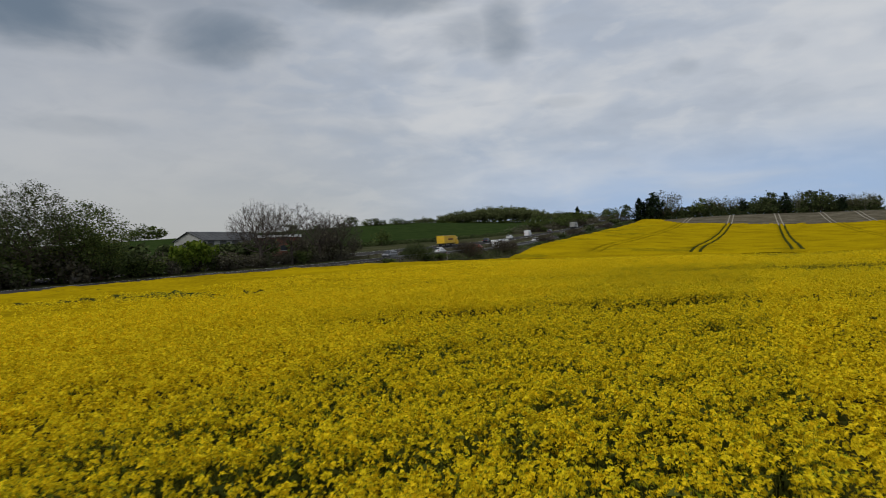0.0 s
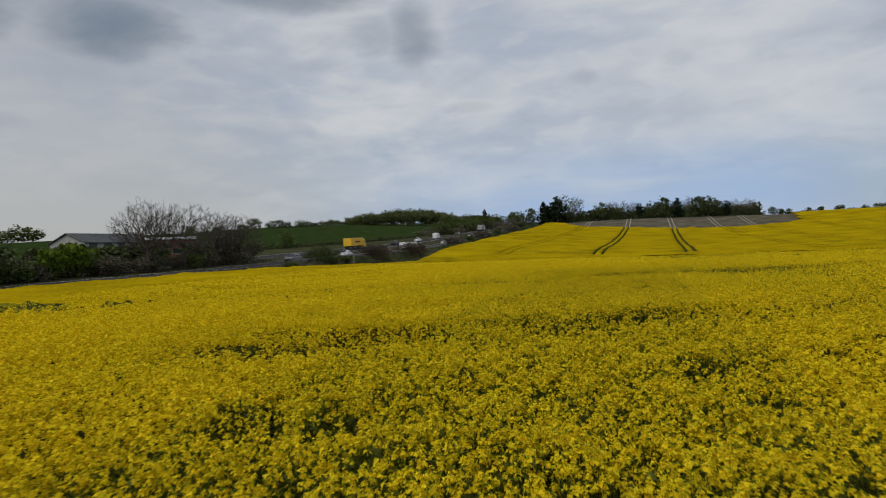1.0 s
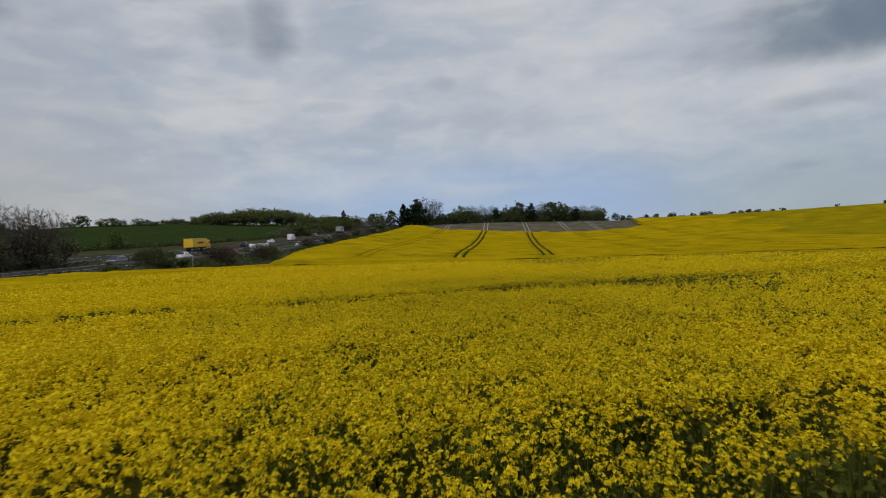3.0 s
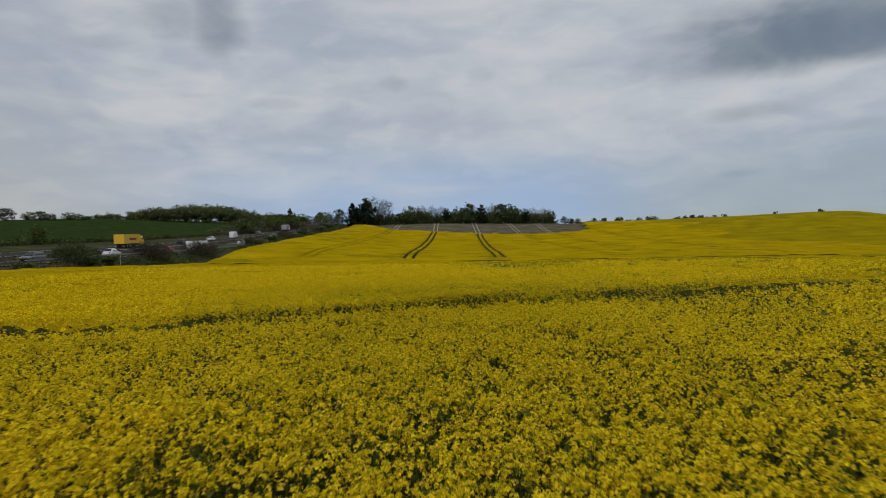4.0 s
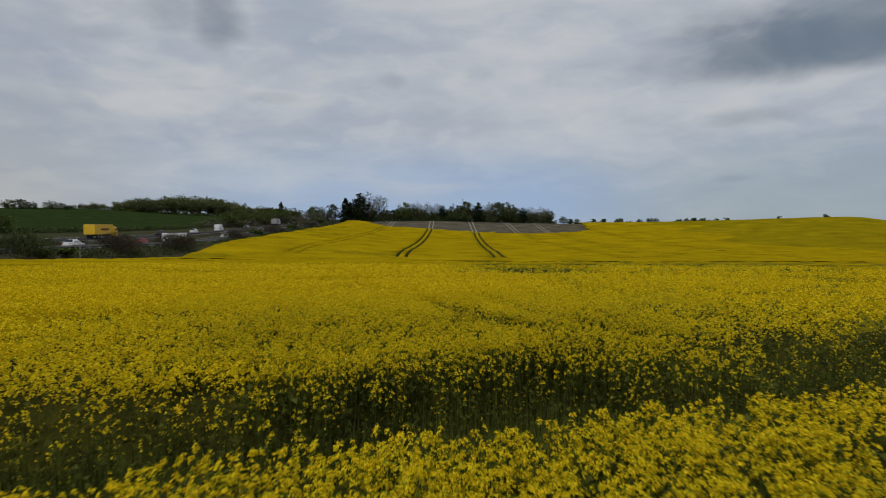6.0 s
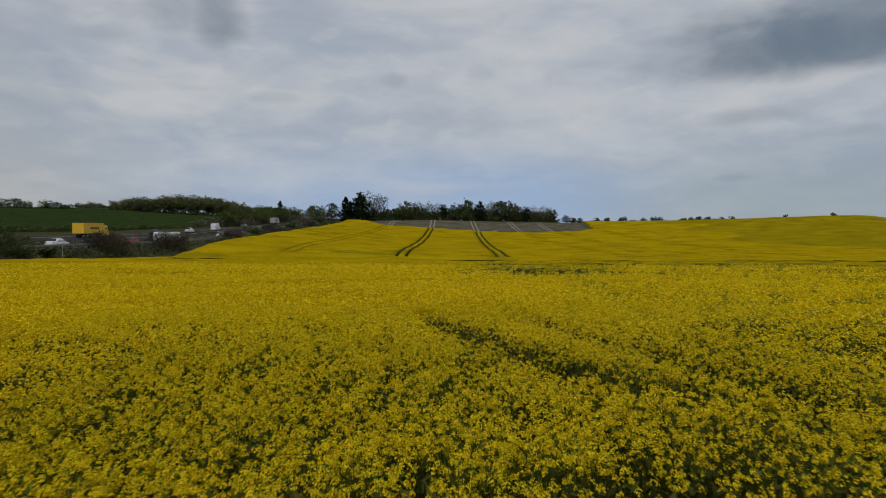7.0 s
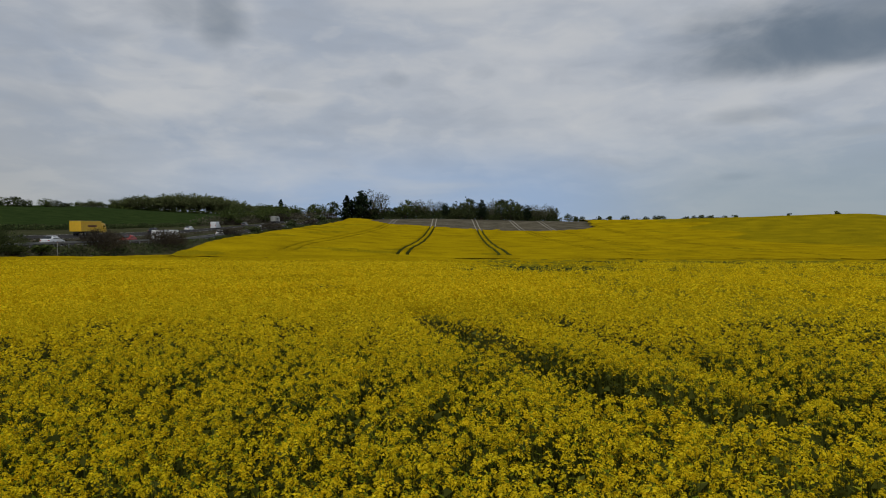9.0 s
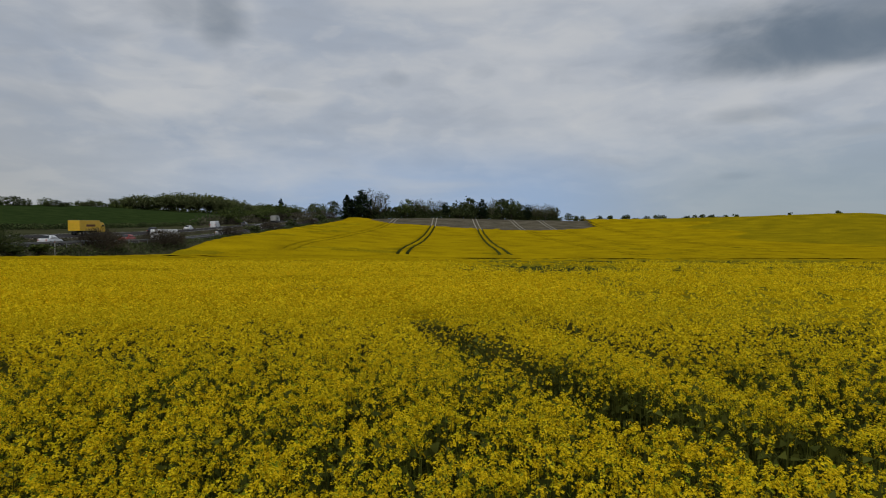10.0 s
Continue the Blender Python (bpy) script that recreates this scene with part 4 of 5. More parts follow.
def spot(x, y, size=1.0, turn=0.0, wide=1.0, sink=0.0):
    return pose(x, y, gz(x, y) - sink, 0, 0, turn) @ Matrix.Diagonal((size * wide, size * wide, size, 1))


class Kind:
    """A kind of plant: the first call places the thing itself, further calls place copies."""
    def __init__(self, ob, group=""):
        self.ob, self.used = ob, False
        if group:
            ob["group"] = group
    def at(self, x, y, size=1.0, turn=None, wide=1.0, sink=0.05):
        turn = PLANT.uniform(0, 360) if turn is None else turn
        if not self.used:
            self.used = True
            return place(self.ob, x, y, size, turn, wide, sink)
        return copy_thing_at(self.ob, spot(x, y, size, turn, wide, sink))


def copy_thing_at(ob, m):
    made = copy_thing(ob, m)
    made.matrix_basis = m
    return made


PLANT = random.Random(4)

# trees round the hilltop patch: side distance, distance up the valley, height, kind
tall_conifer = Kind(conifer("conifer_tree", "dark green conifer on the hilltop", 1, 10.0, 3.8), "hilltop trees")
broad_conifer = Kind(conifer("conifer_tree", "broad dark evergreen tree on the hilltop", 2, 10.0, 4.8, 36), "hilltop trees")
leafy = [Kind(dome_tree("broadleaf_tree", "broadleaved tree in fresh spring leaf", 20 + k, 10.0, 9.0, 80, M_BARK, M_SPRING, 10, 0.38, 0.55, 0, 0.16, 0.03)) for k in range(3)]
darkleaf = [Kind(dome_tree("broadleaf_tree", "dark dense broadleaved tree", 30 + k, 10.0, 8.4, 80, M_BARK, M_DARKLEAF, 11, 0.41, 0.55, 0, 0.10, 0.03)) for k in range(3)]
pale = [Kind(dome_tree("bare_tree", "greyish tree just coming into leaf", 40 + k, 10.0, 8.6, 170, (M_PALE_TWIG, M_TWIG)[k], M_WOOD, 5, 0.17, 0.45, 16, 0.18, 0.030, 0.042)) for k in range(2)]
wood = [Kind(dome_tree("woodland_tree", "tall green woodland tree with open trunks below", 50 + k, 10.0, 7.6, 64, M_TWIG, M_WOOD, 11, 0.36, 0.65, 0, 0.15, 0.035), "trees of the ridge wood") for k in range(3)]
evergreen = Kind(dome_tree("evergreen_tree", "tall dark evergreen tree on the hilltop", 35, 10.0, 5.6, 110, M_BARK, M_NEEDLE, 16, 0.30, 0.45, 0, 0.06, 0.03), "hilltop trees")
bush_dark = [Kind(shrub("bush", "dense dark green bush", 60 + k, 4.0, 3.0, M_DARKLEAF, 0.27, 300)) for k in range(2)]
bush_brown = [Kind(twig_bush("bush", "twiggy brown bush with few leaves", 70 + k, 4.2, 3.0, 1700, M_THORN)) for k in range(2)]
bush_round = Kind(twig_bush("bush", "rounded dark green bush on the road bank", 76, 4.2, 3.0, 2600, M_DARKLEAF))
bush_green = [Kind(shrub("bush", "light green roadside bush in spring leaf", 80 + k, 4.0, 3.0, M_SPRING, 0.25, 340)) for k in range(2)]
bush_bright = Kind(shrub("bush", "bright green willow bush", 90, 4.0, 3.0, M_BRIGHT, 0.20, 600))

for x, y, h, kind in ((-58.5, 391, 14.5, tall_conifer), (-56, 394, 12, tall_conifer), (-49.5, 392, 17.5, evergreen), (-52, 396, 14, evergreen), (-45, 398, 18.5, pale[1]), (-39, 396, 16.5, pale[1]),
                      (-29.5, 397, 7.5, darkleaf[0]), (-23, 393, 12.0, leafy[0]), (-14.5, 398, 12.0, pale[1]), (-8, 398, 12.0, pale[0]), (-18, 400, 11.5, pale[0]), (-2, 399, 11, pale[1]),
                      (1.5, 396, 9.6, evergreen), (10, 394, 11, darkleaf[1]), (15.5, 393, 13, darkleaf[2]), (23.5, 393, 12.0, evergreen), (31, 398, 13, pale[0]), (36, 394, 12.8, darkleaf[0]),
                      (41.5, 393, 13.2, darkleaf[1]), (34, 401, 12, pale[1]), (47, 395, 10.2, darkleaf[2]), (52, 394, 9.6, evergreen), (57, 395, 10.4, pale[1]), (63, 394, 10.6, pale[0]), (68, 396, 9.6, pale[1]), (-68, 400, 10, darkleaf[0]), (-74, 396, 8, leafy[1])):
    kind.at(x + 7.1, y, h / 10, None, 1.4 if kind is tall_conifer else 1.0)
for k in range(46):
    x = -47 + k * 2.75 + PLANT.uniform(-1, 1)
    (bush_dark[k % 2]).at(x, 399 + PLANT.uniform(-1.5, 2.5), PLANT.uniform(1.9, 2.7), None, 0.9)
# small trees along the skyline to the side
for px, h in ((77, 4.8), (82, 3.0), (86, 3.4), (96, 3.6), (102, 3.2), (110, 3.4), (112, 4.4), (124, 3.6), (130, 4.3), (134, 3.8), (147, 2.8), (152, 3.4), (156, 3.2), (161, 3.0), (170, 2.4), (176, 2.6)):
    kind = darkleaf[int(px) % 3] if h > 3.2 else bush_dark[int(px) % 2]
    kind.at(px + 7.3, 398 - 0.0005 * px * px, h / (10 if h > 3.2 else 2.6), None, 1.3)
bush_dark[0].at(203, 362, 0.9)
bush_dark[1].at(221, 346, 1.0)

# wood on the ridge beyond the cereal field
for k in range(96):
    t = PLANT.uniform(0, 1)
    x, y = -194 + 104 * t + PLANT.uniform(-3, 3), 354 + 58 * t + PLANT.uniform(0, 20)
    h = float(np.interp(t, [0, 0.2, 0.4, 0.56, 0.7, 1], [3.2, 6.8, 11.0, 11.4, 8.4, 5.6])) + PLANT.uniform(-0.8, 0.8)
    wood[k % 3].at(x, y, h / 10, None, PLANT.uniform(1.15, 1.45))
for k in range(22):
    t = PLANT.uniform(0, 1)
    bush_green[k % 2].at(-194 + 104 * t, 362 + 58 * t + PLANT.uniform(0, 20), PLANT.uniform(0.7, 1.2), None, 1.3)
for x, y, h, kind in ((-199, 311, 4.8, darkleaf[0]), (-195, 313, 4.0, darkleaf[1]), (-204, 310, 4.5, leafy[0]), (-191, 323, 4.4, leafy[2]), (-188, 327, 3.6, darkleaf[2]), (-192, 326, 2.8, bush_dark[0]), (-186, 330, 3, bush_dark[1]),
                      (-206, 295, 6.0, darkleaf[2]), (-209, 289, 3.6, darkleaf[1]), (-208.8, 151, 6.2, leafy[1]), (-205.8, 154.2, 5.6, leafy[0]), (-213, 149, 4.6, leafy[2]), (-222, 262, 4, bush_dark[0]), (-216, 275, 3, bush_dark[1]), (-226, 130, 8, leafy[1]), (-230, 122, 6, pale[0]), (-222, 140, 4, leafy[0])):
    kind.at(x, y, h / (2.6 if kind in bush_dark else 8.5), None, 1.55, 0.8)

# scrub and trees between the cereal field and the climbing road
for k in range(46):
    t = PLANT.random() ** 0.8
    x, y = -86 + PLANT.uniform(-12, 4) + 14 * t * t, 262 + 128 * t
    kind = (leafy, bush_brown, bush_green, leafy, bush_brown)[k % 5][k % 2]
    h = PLANT.uniform(4.5, 8.5) if kind in darkleaf or kind in leafy else PLANT.uniform(2.6, 4.5)
    kind.at(x, y, h / (10 if kind in darkleaf or kind in leafy else 3.0), None, 1.25)
for x, y, h, kind in ((-82, 352, 10.5, broad_conifer), (-80.5, 353, 8, darkleaf[1]), (-67, 377, 8, leafy[2]), (-70, 384, 8, darkleaf[2]), (-105, 345, 8, leafy[1])):
    kind.at(x, y, h / 10)

# hedge at the foot of the cereal field
def hedge(name, label, pts, height, width, per, mat, leaf, seed):
    rng = np.random.default_rng(seed)
    cs = []
    for (ax, ay), (bx, by) in zip(pts, pts[1:]):
        n = int(math.hypot(bx - ax, by - ay) * per)
        t = rng.random(n)
        x, y = ax + (bx - ax) * t + rng.normal(0, width / 2, n), ay + (by - ay) * t
        tall = height * (0.75 + 0.35 * wave(x, y, 3.0, seed))
        cs.append(np.stack([x, y, ground(x, y) + rng.uniform(0.0, 1.0, n) ** 1.15 * tall], 1))
    c = np.concatenate(cs)
    q = quads_at(c, unit(rng.normal(size=c.shape) + np.array([0, 0, 0.4])), rng.uniform(0.6, 1.4, len(c)) * leaf, rng, 0.7)
    tagged(mesh_object(name, q.reshape(-1, 3), np.arange(len(q) * 4).reshape(-1, 4), [mat], smooth=False), label, "hedge", kind="stuff")


hedge("hedge", "low dark hedge below the cereal field", [(-98, 70), (-98, 300)], 1.7, 0.9, 40, M_DARKLEAF, 0.22, 3)
hedge("verge_growth", "rough grass and brambles on the road bank", [(-55.5, 20), (-55.5, 112), (-55, 160)], 0.6, 1.6, 30, M_BRUSH, 0.12, 4)
hedge("verge_growth", "rough grass and brambles on the road bank", [(-55.0, 100), (-55.0, 390)], 0.9, 1.5, 30, M_DARKLEAF, 0.18, 5)
hedge("verge_growth", "rough growth between the two carriageways", [(-68.3, 75), (-68.3, 330)], 0.6, 1.5, 26, M_BRUSH, 0.16, 6)

hedge("hilltop_hedge", "dense dark hedge under the hilltop trees", [(-47, 396), (20, 394.5), (80, 394)], 4.4, 1.6, 44, M_DARKLEAF, 0.45, 7)
hedge("skyline_hedge", "low dark hedge along the skyline", [(88, 394), (130, 390), (184, 384)], 2.0, 1.2, 26, M_DARKLEAF, 0.35, 10)
hedge("woodland_edge", "green undergrowth at the foot of the ridge wood", [(-197, 358), (-150, 378), (-100, 405)], 2.5, 3.0, 34, M_SPRING, 0.45, 8)
hedge("roadside_scrub", "dense scrub on the slope above the road", [(-96, 270), (-86, 310), (-76, 350), (-64, 388)], 4.4, 4.5, 50, M_BRUSH, 0.32, 9)

# single bushes on the road bank
for x, y, w, h, kind in ((-56, 87.5, 6.4, 3.6, bush_round), (-55.5, 113, 6.8, 3.8, bush_brown[0]), (-56, 117, 5, 2.8, bush_brown[1]), (-55.5, 137, 7.4, 3.7, bush_brown[1]), (-55.6, 142, 6, 3.0, bush_brown[0]), (-55, 96, 5, 1.6, bush_green[0]), (-55, 90, 4, 1.4, bush_green[1]),
                         (-55, 74, 4, 1.2, bush_green[0]), (-55.5, 182, 7, 3.0, bush_brown[0]), (-55.5, 205, 6, 2.6, bush_dark[1]), (-56, 226, 8, 3.2, bush_brown[1]), (-56, 262, 7, 3.2, bush_dark[0]), (-56, 295, 8, 3.6, bush_brown[0]), (-56.5, 330, 8, 4, bush_dark[1]), (-57, 362, 8, 4, bush_brown[1])):
    kind.at(x, y, h / 3.0, None, (w / 4.0) / (h / 3.0))
leafy[1].at(-97, 144, 0.52, None, 1.2)

# trees and thicket beside the road, near the start
fine_dark = [Kind(shrub("bush", "dense dark green roadside bush", 160 + k, 4.0, 3.0, M_DARKLEAF, 0.15, 750, 14)) for k in range(2)]
fine_brown = [Kind(shrub("bush", "tangled olive brown roadside thicket", 170 + k, 4.0, 3.0, M_BRUSH, 0.12, 850, 14)) for k in range(2)]
fine_green = [Kind(shrub("bush", "roadside bush in green spring leaf", 180 + k, 4.0, 3.0, M_SPRING, 0.15, 700, 14)) for k in range(2)]
oak = Kind(dome_tree("broadleaf_tree", "large open tree coming into leaf above the thicket", 101, 12.0, 10.0, 620, M_BARK, M_DARKLEAF, 14, 0.10, 0.34, 5, 0.24, 0.016, 0.011))
maple = Kind(dome_tree("broadleaf_tree", "green tree in dense spring leaf above the thicket", 102, 11.0, 10.0, 420, M_BARK, M_SPRING, 27, 0.125, 0.44, 0, 0.10, 0.018))
ash = [Kind(dome_tree("bare_tree", "bare roadside tree with a rounded crown of fine twigs", 110 + k, 10.0, 9.0, 700, M_ASH, None, 0, 0, 0, 9, 0.28, 0.016, 0.010), "bare roadside trees") for k in range(3)]
oak.at(-69.5, 18.3, 0.98, None, 1.0)
maple.at(-69, 25.3, 0.88, None, 1.15)
fine_dark[0].at(-71, 32.5, 1.15, None, 1.4)
fine_dark[1].at(-71.5, 37, 1.0, None, 1.4)
oak.at(-72, 8.5, 0.9)
maple.at(-75, 17, 0.8, None, 1.2)
maple.at(-71, 3, 0.8)
for x, y, h, k in ((-68, 49, 11.2, 0), (-70.5, 52, 10.2, 2), (-68.5, 57.5, 10.9, 1), (-69, 66.5, 9.8, 0), (-70, 71, 9.4, 2), (-68.5, 73, 9.2, 1)):
    ash[k].at(x, y + 6, h / 10, None, 1.12)
for x, y, h in ((-69, 74, 5.8), (-70, 79, 5.4), (-69, 84, 4.8), (-70, 69, 4.8)):
    fine_brown[0].at(x, y, h / 3.0, None, 0.8)
for k in range(12):
    fine_brown[k % 2].at(-69 + PLANT.uniform(-1.5, 1), 44 + k * 3.2, PLANT.uniform(0.6, 0.9), None, 1.3)
for k in range(64):
    y = -14 + k * 1.42 + PLANT.uniform(-1, 1)
    x = -69.5 + PLANT.uniform(-2.5, 1.6)
    kind = (fine_dark[0], fine_brown[0], fine_dark[1], fine_green[0], fine_brown[1], fine_green[1])[PLANT.randrange(6)]
    h = PLANT.uniform(2.2, 3.6) * (1.3 if y < 30 else 1.0 if y < 48 else 0.78)
    kind.at(x, y, h / 3.0, None, PLANT.uniform(1.0, 1.4))
for x, y, h in ((-70, 40, 4.2), (-70.5, 44, 4.9), (-71, 47.5, 4.0)):
    bush_bright.at(x, y, h / 3.0)
for k in range(34):
    bush_dark[k % 2].at(-84 + PLANT.uniform(-3, 3), -20 + k * 3.4, PLANT.uniform(0.9, 1.5), None, 1.3)


# ---------------------------------------------------------------- buildings
def part(name, bm, mat, parent, label=""):
    me = bpy.data.meshes.new(name)
    bm.to_mesh(me)
    bm.free()
    me.materials.append(mat)
    ob = new(name, me)
    ob.parent = parent
    return tagged(ob, label)


def box(x0, x1, y0, y1, z0, z1, bevel=0.0):
    bm = bmesh.new()
    bmesh.ops.create_cube(bm, size=1.0)
    bmesh.ops.scale(bm, vec=(x1 - x0, y1 - y0, z1 - z0), verts=bm.verts)
    bmesh.ops.translate(bm, vec=((x0 + x1) / 2, (y0 + y1) / 2, (z0 + z1) / 2), verts=bm.verts)
    if bevel:
        bmesh.ops.bevel(bm, geom=bm.edges[:], offset=bevel, segments=2, affect="EDGES")
    return bm


def prism(profile, y0, y1):
    """A side outline (x, z) drawn out along y."""
    bm = bmesh.new()
    a = [bm.verts.new((x, y0, z)) for x, z in profile]
    b = [bm.verts.new((x, y1, z)) for x, z in profile]
    bm.faces.new(a[::-1]), bm.faces.new(b)
    n = len(a)
    for k in range(n):
        bm.faces.new((a[k], a[(k + 1) % n], b[(k + 1) % n], b[k]))
    bmesh.ops.recalc_face_normals(bm, faces=bm.faces)
    return bm


def barn(x, y, turn, width, length, eave, ridge):
    root = thing("barn", "long grey sheeted barn with pale gable wall", "building")
    w, l = width / 2, length / 2
    part("wall", prism([(-w, -1.5), (w, -1.5), (w, eave), (0, ridge - 0.1), (-w, eave)], -l, l), M_RENDER, root, "pale clad walls")
    for s in (-1, 1):
        a = [(0, ridge), (s * (w + 0.4), eave - 0.2), (s * (w + 0.4), eave - 0.05), (0, ridge + 0.16)]
        part("roof", prism(a, -l - 0.4, l + 0.4), M_SHEET, root, "weathered grey roof sheets")
        for k in range(int(length / 1.5)):
            yy = -l + 0.75 + k * 1.5
            rib = [(s * 0.05, ridge + 0.15), (s * (w + 0.38), eave - 0.06), (s * (w + 0.38), eave), (s * 0.05, ridge + 0.21)]
            part("roof_rib", prism(rib, yy - 0.06, yy + 0.06), M_SHEET, root)
    part("door", box(-1.8, 1.8, -l - 0.06, -l + 0.02, -1.2, eave - 0.4), M_SHEET, root, "grey sliding door")
    for k in range(5):
        part("wall_panel", box(w - 0.02, w + 0.06, -l + 1 + k * length / 5, -l + k * length / 5 + length / 5 - 0.6, 1.2, eave - 0.3), M_SHEET, root)
    root.matrix_basis = pose(x, y, gz(x, y), 0, 0, turn)


def brick_building(x, y, turn, width, length, height):
    root = thing("brick_building", "low red brick building with white fascia", "building")
    w, l = width / 2, length / 2
    part("wall", box(-w, w, -l, l, -1.5, height), M_BRICK, root, "red brick walls")
    part("fascia", box(-w - 0.2, w + 0.2, -l - 0.2, l + 0.2, height - 0.2, height + 0.32), M_WHITE, root, "white fascia board")
    part("roof", box(-w - 0.1, w + 0.1, -l - 0.1, l + 0.1, height + 0.32, height + 0.42), M_SHEET, root)
    for k in range(4):
        yy = -l + length * (k + 0.5) / 4
        win = part("window", box(w - 0.05, w + 0.03, yy - 0.8, yy + 0.8, 1.0, 2.2), M_GLASS, root, "dark window")
        part("window_sill", box(w - 0.02, w + 0.10, yy - 0.9, yy + 0.9, 0.9, 1.0), M_RENDER, win)
    root.matrix_basis = pose(x, y, gz(x, y), 0, 0, turn)


barn(-114.2, 93.4, -10, 12, 17, 3.2, 5.2)
brick_building(-93.9, 91, -50, 8, 10, 4.2)


# ---------------------------------------------------------------- vehicles
def loft(rows, bevel=0.06):
    """A shell through cross sections (y, half width at foot, half width at top, z foot, z top)."""
    bm = bmesh.new()
    rings = []
    for y, wf, wt, zf, zt in rows:
        zm = zf + (zt - zf) * 0.55
        pts = [(-wf, zf), (-wf * 1.02, zm), (-wt, zt - 0.03), (-wt * 0.85, zt), (wt * 0.85, zt), (wt, zt - 0.03), (wf * 1.02, zm), (wf, zf)]
        rings.append([bm.verts.new((px, y, pz)) for px, pz in pts])
    for a, b in zip(rings, rings[1:]):
        for k in range(8):
            bm.faces.new((a[k], a[(k + 1) % 8], b[(k + 1) % 8], b[k]))
    bm.faces.new(rings[0][::-1]), bm.faces.new(rings[-1])
    bmesh.ops.recalc_face_normals(bm, faces=bm.faces)
    return bm


def wheel(parent, x, y, r, width=0.2):
    def disc(rad, w, bev):
        bm = bmesh.new()
        bmesh.ops.create_cone(bm, cap_ends=True, segments=18, radius1=rad, radius2=rad, depth=w)
        bmesh.ops.bevel(bm, geom=[e for e in bm.edges if len(e.link_faces) == 2 and e.calc_face_angle() > 0.6], offset=bev, segments=2, affect="EDGES")
        bmesh.ops.rotate(bm, cent=(0, 0, 0), matrix=Matrix.Rotation(radians(90), 3, "Y"), verts=bm.verts)
        bmesh.ops.translate(bm, vec=(x, y, r), verts=bm.verts)
        return bm
    tyre = part("wheel", disc(r, width, 0.03), M_RUBBER, parent, "black tyre")
    part("rim", disc(r * 0.62, width + 0.02, 0.01), M_STEEL, tyre, "grey rim")


def car(label, paint, estate=False):
    root = thing("car", label, "car", "traffic on the road")
    part("body", loft([(-2.10, 0.70, 0.66, 0.42, 0.78), (-1.95, 0.84, 0.78, 0.25, 0.90), (-1.0, 0.87, 0.80, 0.20, 0.93), (0.6, 0.87, 0.80, 0.20, 0.92), (1.3, 0.86, 0.76, 0.20, 0.84), (1.95, 0.80, 0.70, 0.25, 0.72), (2.12, 0.66, 0.60, 0.38, 0.62)]), paint, root)
    rear = -1.85 if estate else -1.3
    cabin = part("cabin", loft([(rear - 0.2, 0.76, 0.70, 0.88, 0.95), (rear + 0.25, 0.77, 0.58, 0.88, 1.40), (0.1, 0.78, 0.60, 0.88, 1.45), (0.35, 0.78, 0.59, 0.88, 1.40), (1.15, 0.76, 0.66, 0.80, 0.90)]), paint, root)
    for s in (-1, 1):
        bm = bmesh.new()
        vs = [bm.verts.new((s * 0.79, rear + 0.15, 0.95)), bm.verts.new((s * 0.79, 0.85, 0.95)), bm.verts.new((s * 0.645, 0.25, 1.36)), bm.verts.new((s * 0.635, rear + 0.35, 1.35))]
        bm.faces.new(vs)
        ex = bmesh.ops.extrude_face_region(bm, geom=bm.faces[:])
        bmesh.ops.translate(bm, vec=(s * 0.02, 0, 0.0), verts=[v for v in ex["geom"] if isinstance(v, bmesh.types.BMVert)])
        bmesh.ops.recalc_face_normals(bm, faces=bm.faces)
        part("side_window", bm, M_GLASS, root, "dark side window")
    for nm, a, b in (("windscreen", (1.16, 0.93), (0.40, 1.40)), ("rear_window", (rear - 0.20, 0.98), (rear + 0.20, 1.38))):
        bm = bmesh.new()
        d = 0.03 if nm == "windscreen" else -0.03
        vs = [bm.verts.new((-0.66, a[0] + d, a[1])), bm.verts.new((0.66, a[0] + d, a[1])), bm.verts.new((0.55, b[0] + d, b[1])), bm.verts.new((-0.55, b[0] + d, b[1]))]
        bm.faces.new(vs)
        ex = bmesh.ops.extrude_face_region(bm, geom=bm.faces[:])
        bmesh.ops.translate(bm, vec=(0, d, 0.02), verts=[v for v in ex["geom"] if isinstance(v, bmesh.types.BMVert)])
        bmesh.ops.recalc_face_normals(bm, faces=bm.faces)
        part(nm, bm, M_GLASS, root, "dark glass")
    for s in (-1, 1):
        part("headlight", box(s * 0.55 - 0.15, s * 0.55 + 0.15, 2.0, 2.12, 0.58, 0.70, 0.02), M_WHITE, root, "clear headlight")
        part("tail_light", box(s * 0.62 - 0.12, s * 0.62 + 0.12, -2.12, -2.0, 0.62, 0.80, 0.02), M_RED, root, "red tail light")
        for y in (-1.3, 1.3):
            wheel(root, s * 0.78, y, 0.31)
    return root


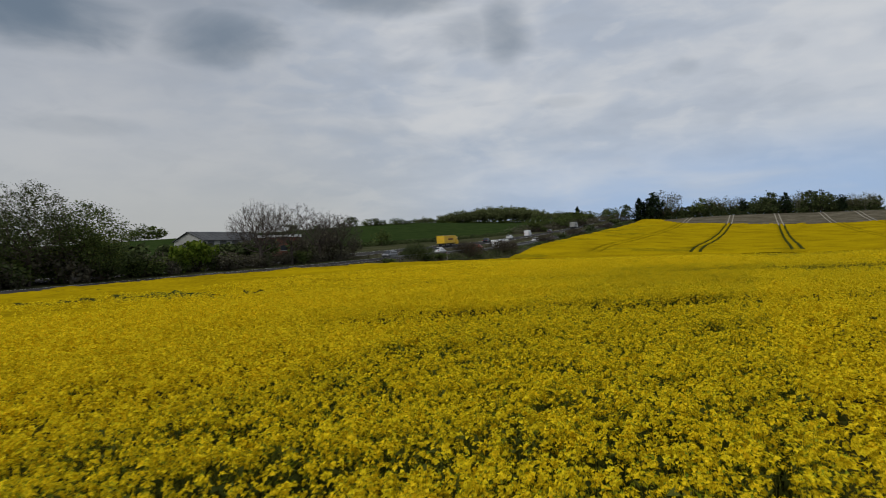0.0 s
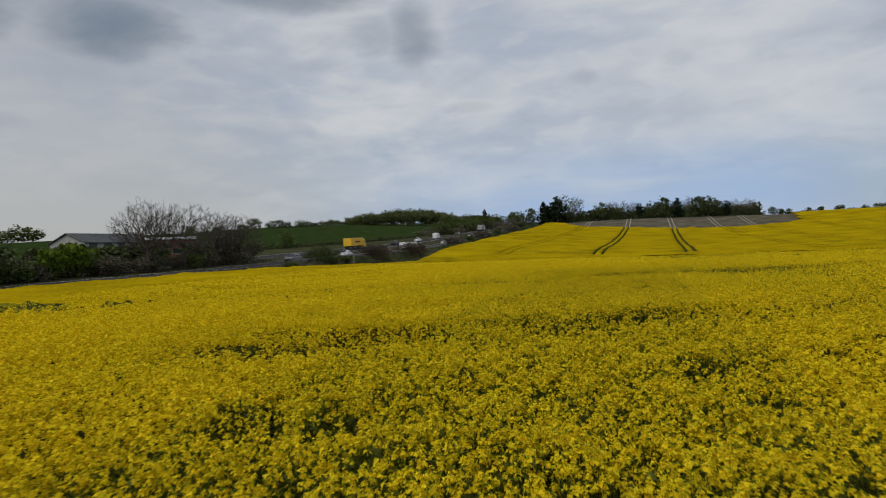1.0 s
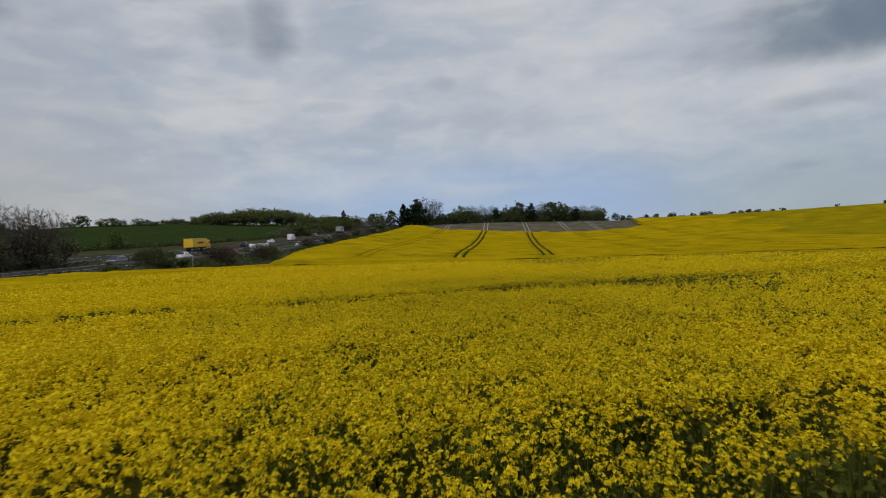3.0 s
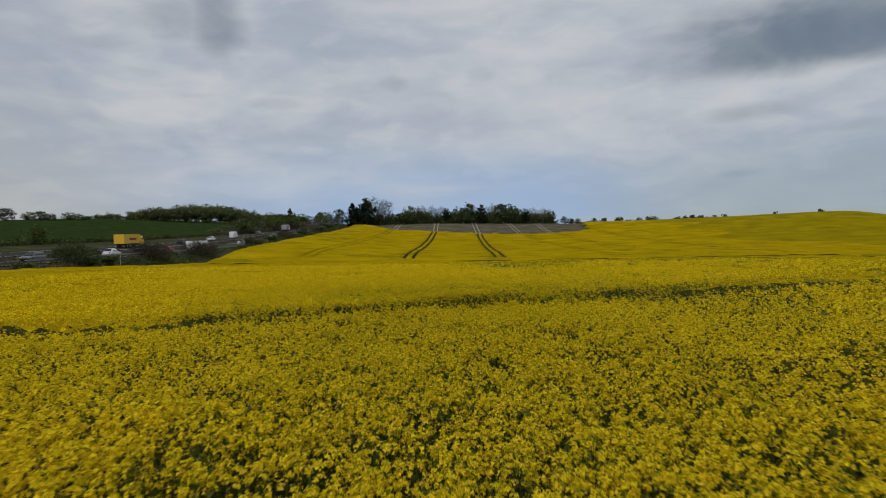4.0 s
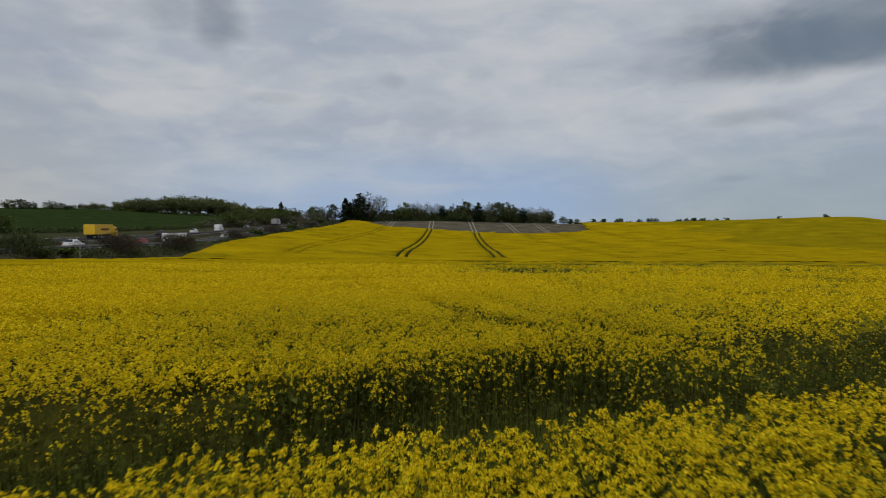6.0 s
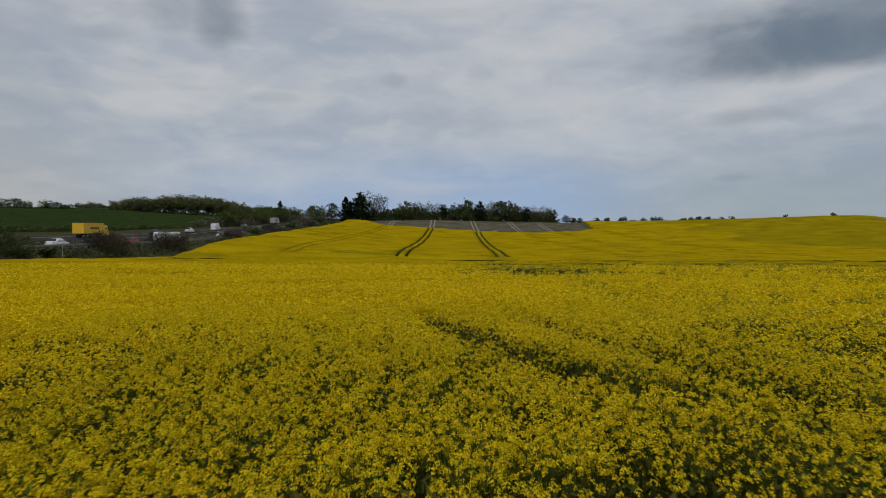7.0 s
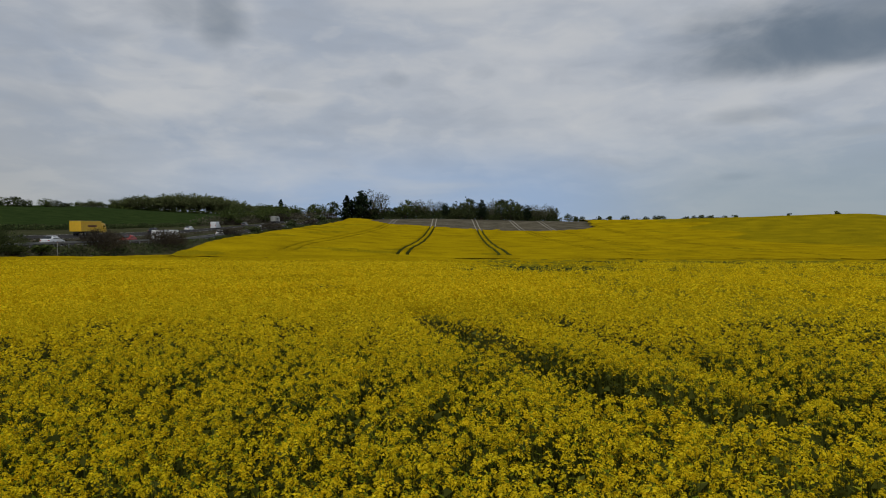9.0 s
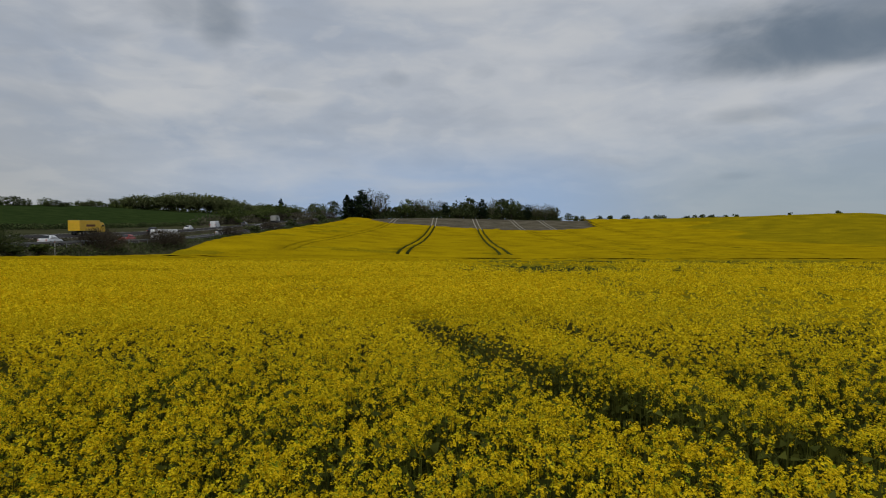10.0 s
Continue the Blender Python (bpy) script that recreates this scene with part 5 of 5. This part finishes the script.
def lorry(label, paint, cab_paint, trim, length=7.0, group="traffic on the road"):
    root = thing("lorry", label, "lorry", group)
    part("load_box", box(-1.25, 1.25, -length, -0.3, 0.95, 3.2, 0.04), paint, root, "closed load box")
    part("roof_panel", box(-1.2, 1.2, -length + 0.05, -0.35, 3.2, 3.24), M_RENDER, root)
    part("chassis", box(-0.5, 0.5, -length + 0.2, 1.6, 0.6, 0.95), M_DARK, root)
    part("cab", loft([(-0.15, 1.2, 1.1, 0.55, 2.75), (1.0, 1.22, 1.1, 0.5, 2.8), (1.75, 1.2, 1.02, 0.45, 2.55), (1.95, 1.15, 1.0, 0.45, 1.5)]), cab_paint, root, "driver's cab")
    part("windscreen", box(-1.0, 1.0, 1.70, 1.90, 1.55, 2.35, 0.03), M_GLASS, root, "dark glass")
    for s in (-1, 1):
        part("side_window", box(s * 1.20 - 0.03, s * 1.20 + 0.03, 0.5, 1.4, 1.5, 2.2), M_GLASS, root, "dark glass")
        part("lettering_bar", box(s * 1.26 - 0.015, s * 1.26 + 0.015, -length * 0.70, -length * 0.28, 1.85, 2.3), trim, root, "plain dark lettering band")
        for y in (1.1, -length + 1.6, -length + 2.8):
            wheel(root, s * 1.05, y, 0.48, 0.3)
    return root


def van(label, paint):
    root = thing("van", label, "van", "traffic on the road")
    part("body", loft([(-2.6, 0.92, 0.84, 0.35, 2.3), (-2.5, 0.97, 0.88, 0.28, 2.4), (0.9, 0.98, 0.88, 0.28, 2.42), (1.25, 0.98, 0.84, 0.28, 2.2), (1.95, 0.96, 0.8, 0.28, 1.25), (2.5, 0.9, 0.78, 0.32, 1.0), (2.62, 0.8, 0.7, 0.4, 0.85)]), paint, root)
    part("windscreen", prism([(-0.78, 0), (0.78, 0), (0.7, 0.06), (-0.7, 0.06)], 0, 0.95), M_GLASS, root, "dark glass").matrix_basis = pose(0, 1.98, 1.32, 123, 0, 0)
    for s in (-1, 1):
        part("side_window", box(s * 0.93 - 0.05, s * 0.93 + 0.05, 0.5, 1.35, 1.35, 1.95), M_GLASS, root, "dark glass")
        part("tail_light", box(s * 0.85 - 0.08, s * 0.85 + 0.08, -2.66, -2.55, 0.9, 1.4), M_RED, root, "red tail light")
        part("headlight", box(s * 0.62 - 0.14, s * 0.62 + 0.14, 2.5, 2.64, 0.72, 0.86), M_WHITE, root, "clear headlight")
        for y in (-1.6, 1.6):
            wheel(root, s * 0.88, y, 0.34)
    return root


def caravan(label):
    root = thing("caravan", label, "caravan", "traffic on the road")
    part("body", loft([(-2.6, 1.0, 0.9, 0.6, 2.2), (-2.4, 1.1, 1.0, 0.4, 2.5), (2.0, 1.1, 1.0, 0.4, 2.5), (2.5, 1.05, 0.9, 0.6, 1.8)]), M_WHITE, root)
    for s in (-1, 1):
        for y in (-1.4, 0.6):
            part("side_window", box(s * 1.07 - 0.04, s * 1.07 + 0.04, y - 0.5, y + 0.5, 1.4, 1.95), M_GLASS, root, "dark glass")
        wheel(root, s * 0.98, -0.3, 0.33)
    part("drawbar", box(-0.05, 0.05, 2.4, 3.6, 0.42, 0.52), M_STEEL, root)
    return root


def on_road(ob, x, y, back=False):
    dz = gz(x, y + 1) - gz(x, y - 1)
    pitch = math.degrees(math.atan2(dz, 2))
    m = pose(x, y, gz(x, y) + 0.065, 0, 0, 180 if back else 0) @ pose(0, 0, 0, -pitch if back else pitch)
    ob.matrix_basis = m
    return ob


red_car = car("red saloon car driving on the road", M_RED)
on_road(red_car, -62.4, 137, True)
white_car, silver_car, dark_car = car("white saloon car driving on the road", M_WHITE), car("silver estate car driving on the road", M_SILVER, True), car("dark saloon car driving on the road", M_DARK)
on_road(white_car, -60.0, 107)
on_road(silver_car, -62.6, 88, True)
on_road(dark_car, -75.0, 178)
for ob, x, y, back in ((white_car, -75.8, 205, False), (dark_car, -62.4, 160, True), (white_car, -60.4, 188, False), (silver_car, -75.2, 262, False), (white_car, -61.5, 232, False), (dark_car, -61, 285, False)):
    on_road(copy_thing(ob, Matrix()), x, y, back)
on_road(lorry("yellow box lorry driving on the road", M_YELLOW, M_YELLOW, M_BRICK, 8.6), -75.6, 150)
on_road(van("white van towing a caravan", M_WHITE), -60.2, 154)
on_road(caravan("white touring caravan behind a van"), -60.2, 147.6)
on_road(lorry("white box lorry climbing the hill", M_RENDER, M_WHITE, M_SHEET, 6.5), -75.4, 315)
on_road(van("white van driving on the road", M_WHITE), -75.4, 228)


# ---------------------------------------------------------------- crash barrier along the road edge
def crash_barrier(x, y0, y1):
    root = thing("crash_barrier", "low galvanised steel crash barrier beside the road", "barrier")
    n = int((y1 - y0) / 4)
    ys = np.linspace(y0, y1, n + 1)
    zs = ground(np.full(n + 1, x), ys)
    bm = bmesh.new()
    profile = [(0.00, 0.50), (0.04, 0.54), (0.00, 0.60), (0.00, 0.66), (0.04, 0.72), (0.00, 0.78), (-0.01, 0.78), (0.03, 0.72), (-0.01, 0.66), (-0.01, 0.60), (0.03, 0.54), (-0.01, 0.50)]
    rings = [[bm.verts.new((x + 0.08 + px, y, z + pz)) for px, pz in profile] for y, z in zip(ys, zs)]
    for a, b in zip(rings, rings[1:]):
        for k in range(len(profile)):
            j = (k + 1) % len(profile)
            bm.faces.new((a[k], a[j], b[j], b[k]))
    bm.faces.new(rings[0][::-1]), bm.faces.new(rings[-1])
    bmesh.ops.recalc_face_normals(bm, faces=bm.faces)
    part("rail", bm, M_STEEL, root)
    first = part("post", box(-0.05, 0.05, -0.06, 0.06, -0.3, 0.74, 0.008), M_STEEL, root)
    first.location = (x, float(ys[0]), float(zs[0]))
    for y, z in zip(ys[1:], zs[1:]):
        post = first.copy()
        scene.collection.objects.link(post)
        post.location = (x, float(y), float(z))


crash_barrier(-56.9, 78, 178)


def marker_post(x, y, height):
    """thing > post, cap, reflector"""
    root = thing("marker_post", "thin pale marker post on the road bank", "post")
    part("post", box(-0.05, 0.05, -0.04, 0.04, -0.3, height, 0.012), M_RENDER, root)
    part("cap", box(-0.06, 0.06, -0.05, 0.05, height, height + 0.05, 0.01), M_SHEET, root, "grey cap")
    part("reflector", box(-0.035, 0.035, -0.055, -0.042, height - 0.25, height - 0.12, 0.004), M_RED, root, "small red reflector")
    root.matrix_basis = pose(x, y, gz(x, y))


marker_post(-54.3, 98.5, 2.3)
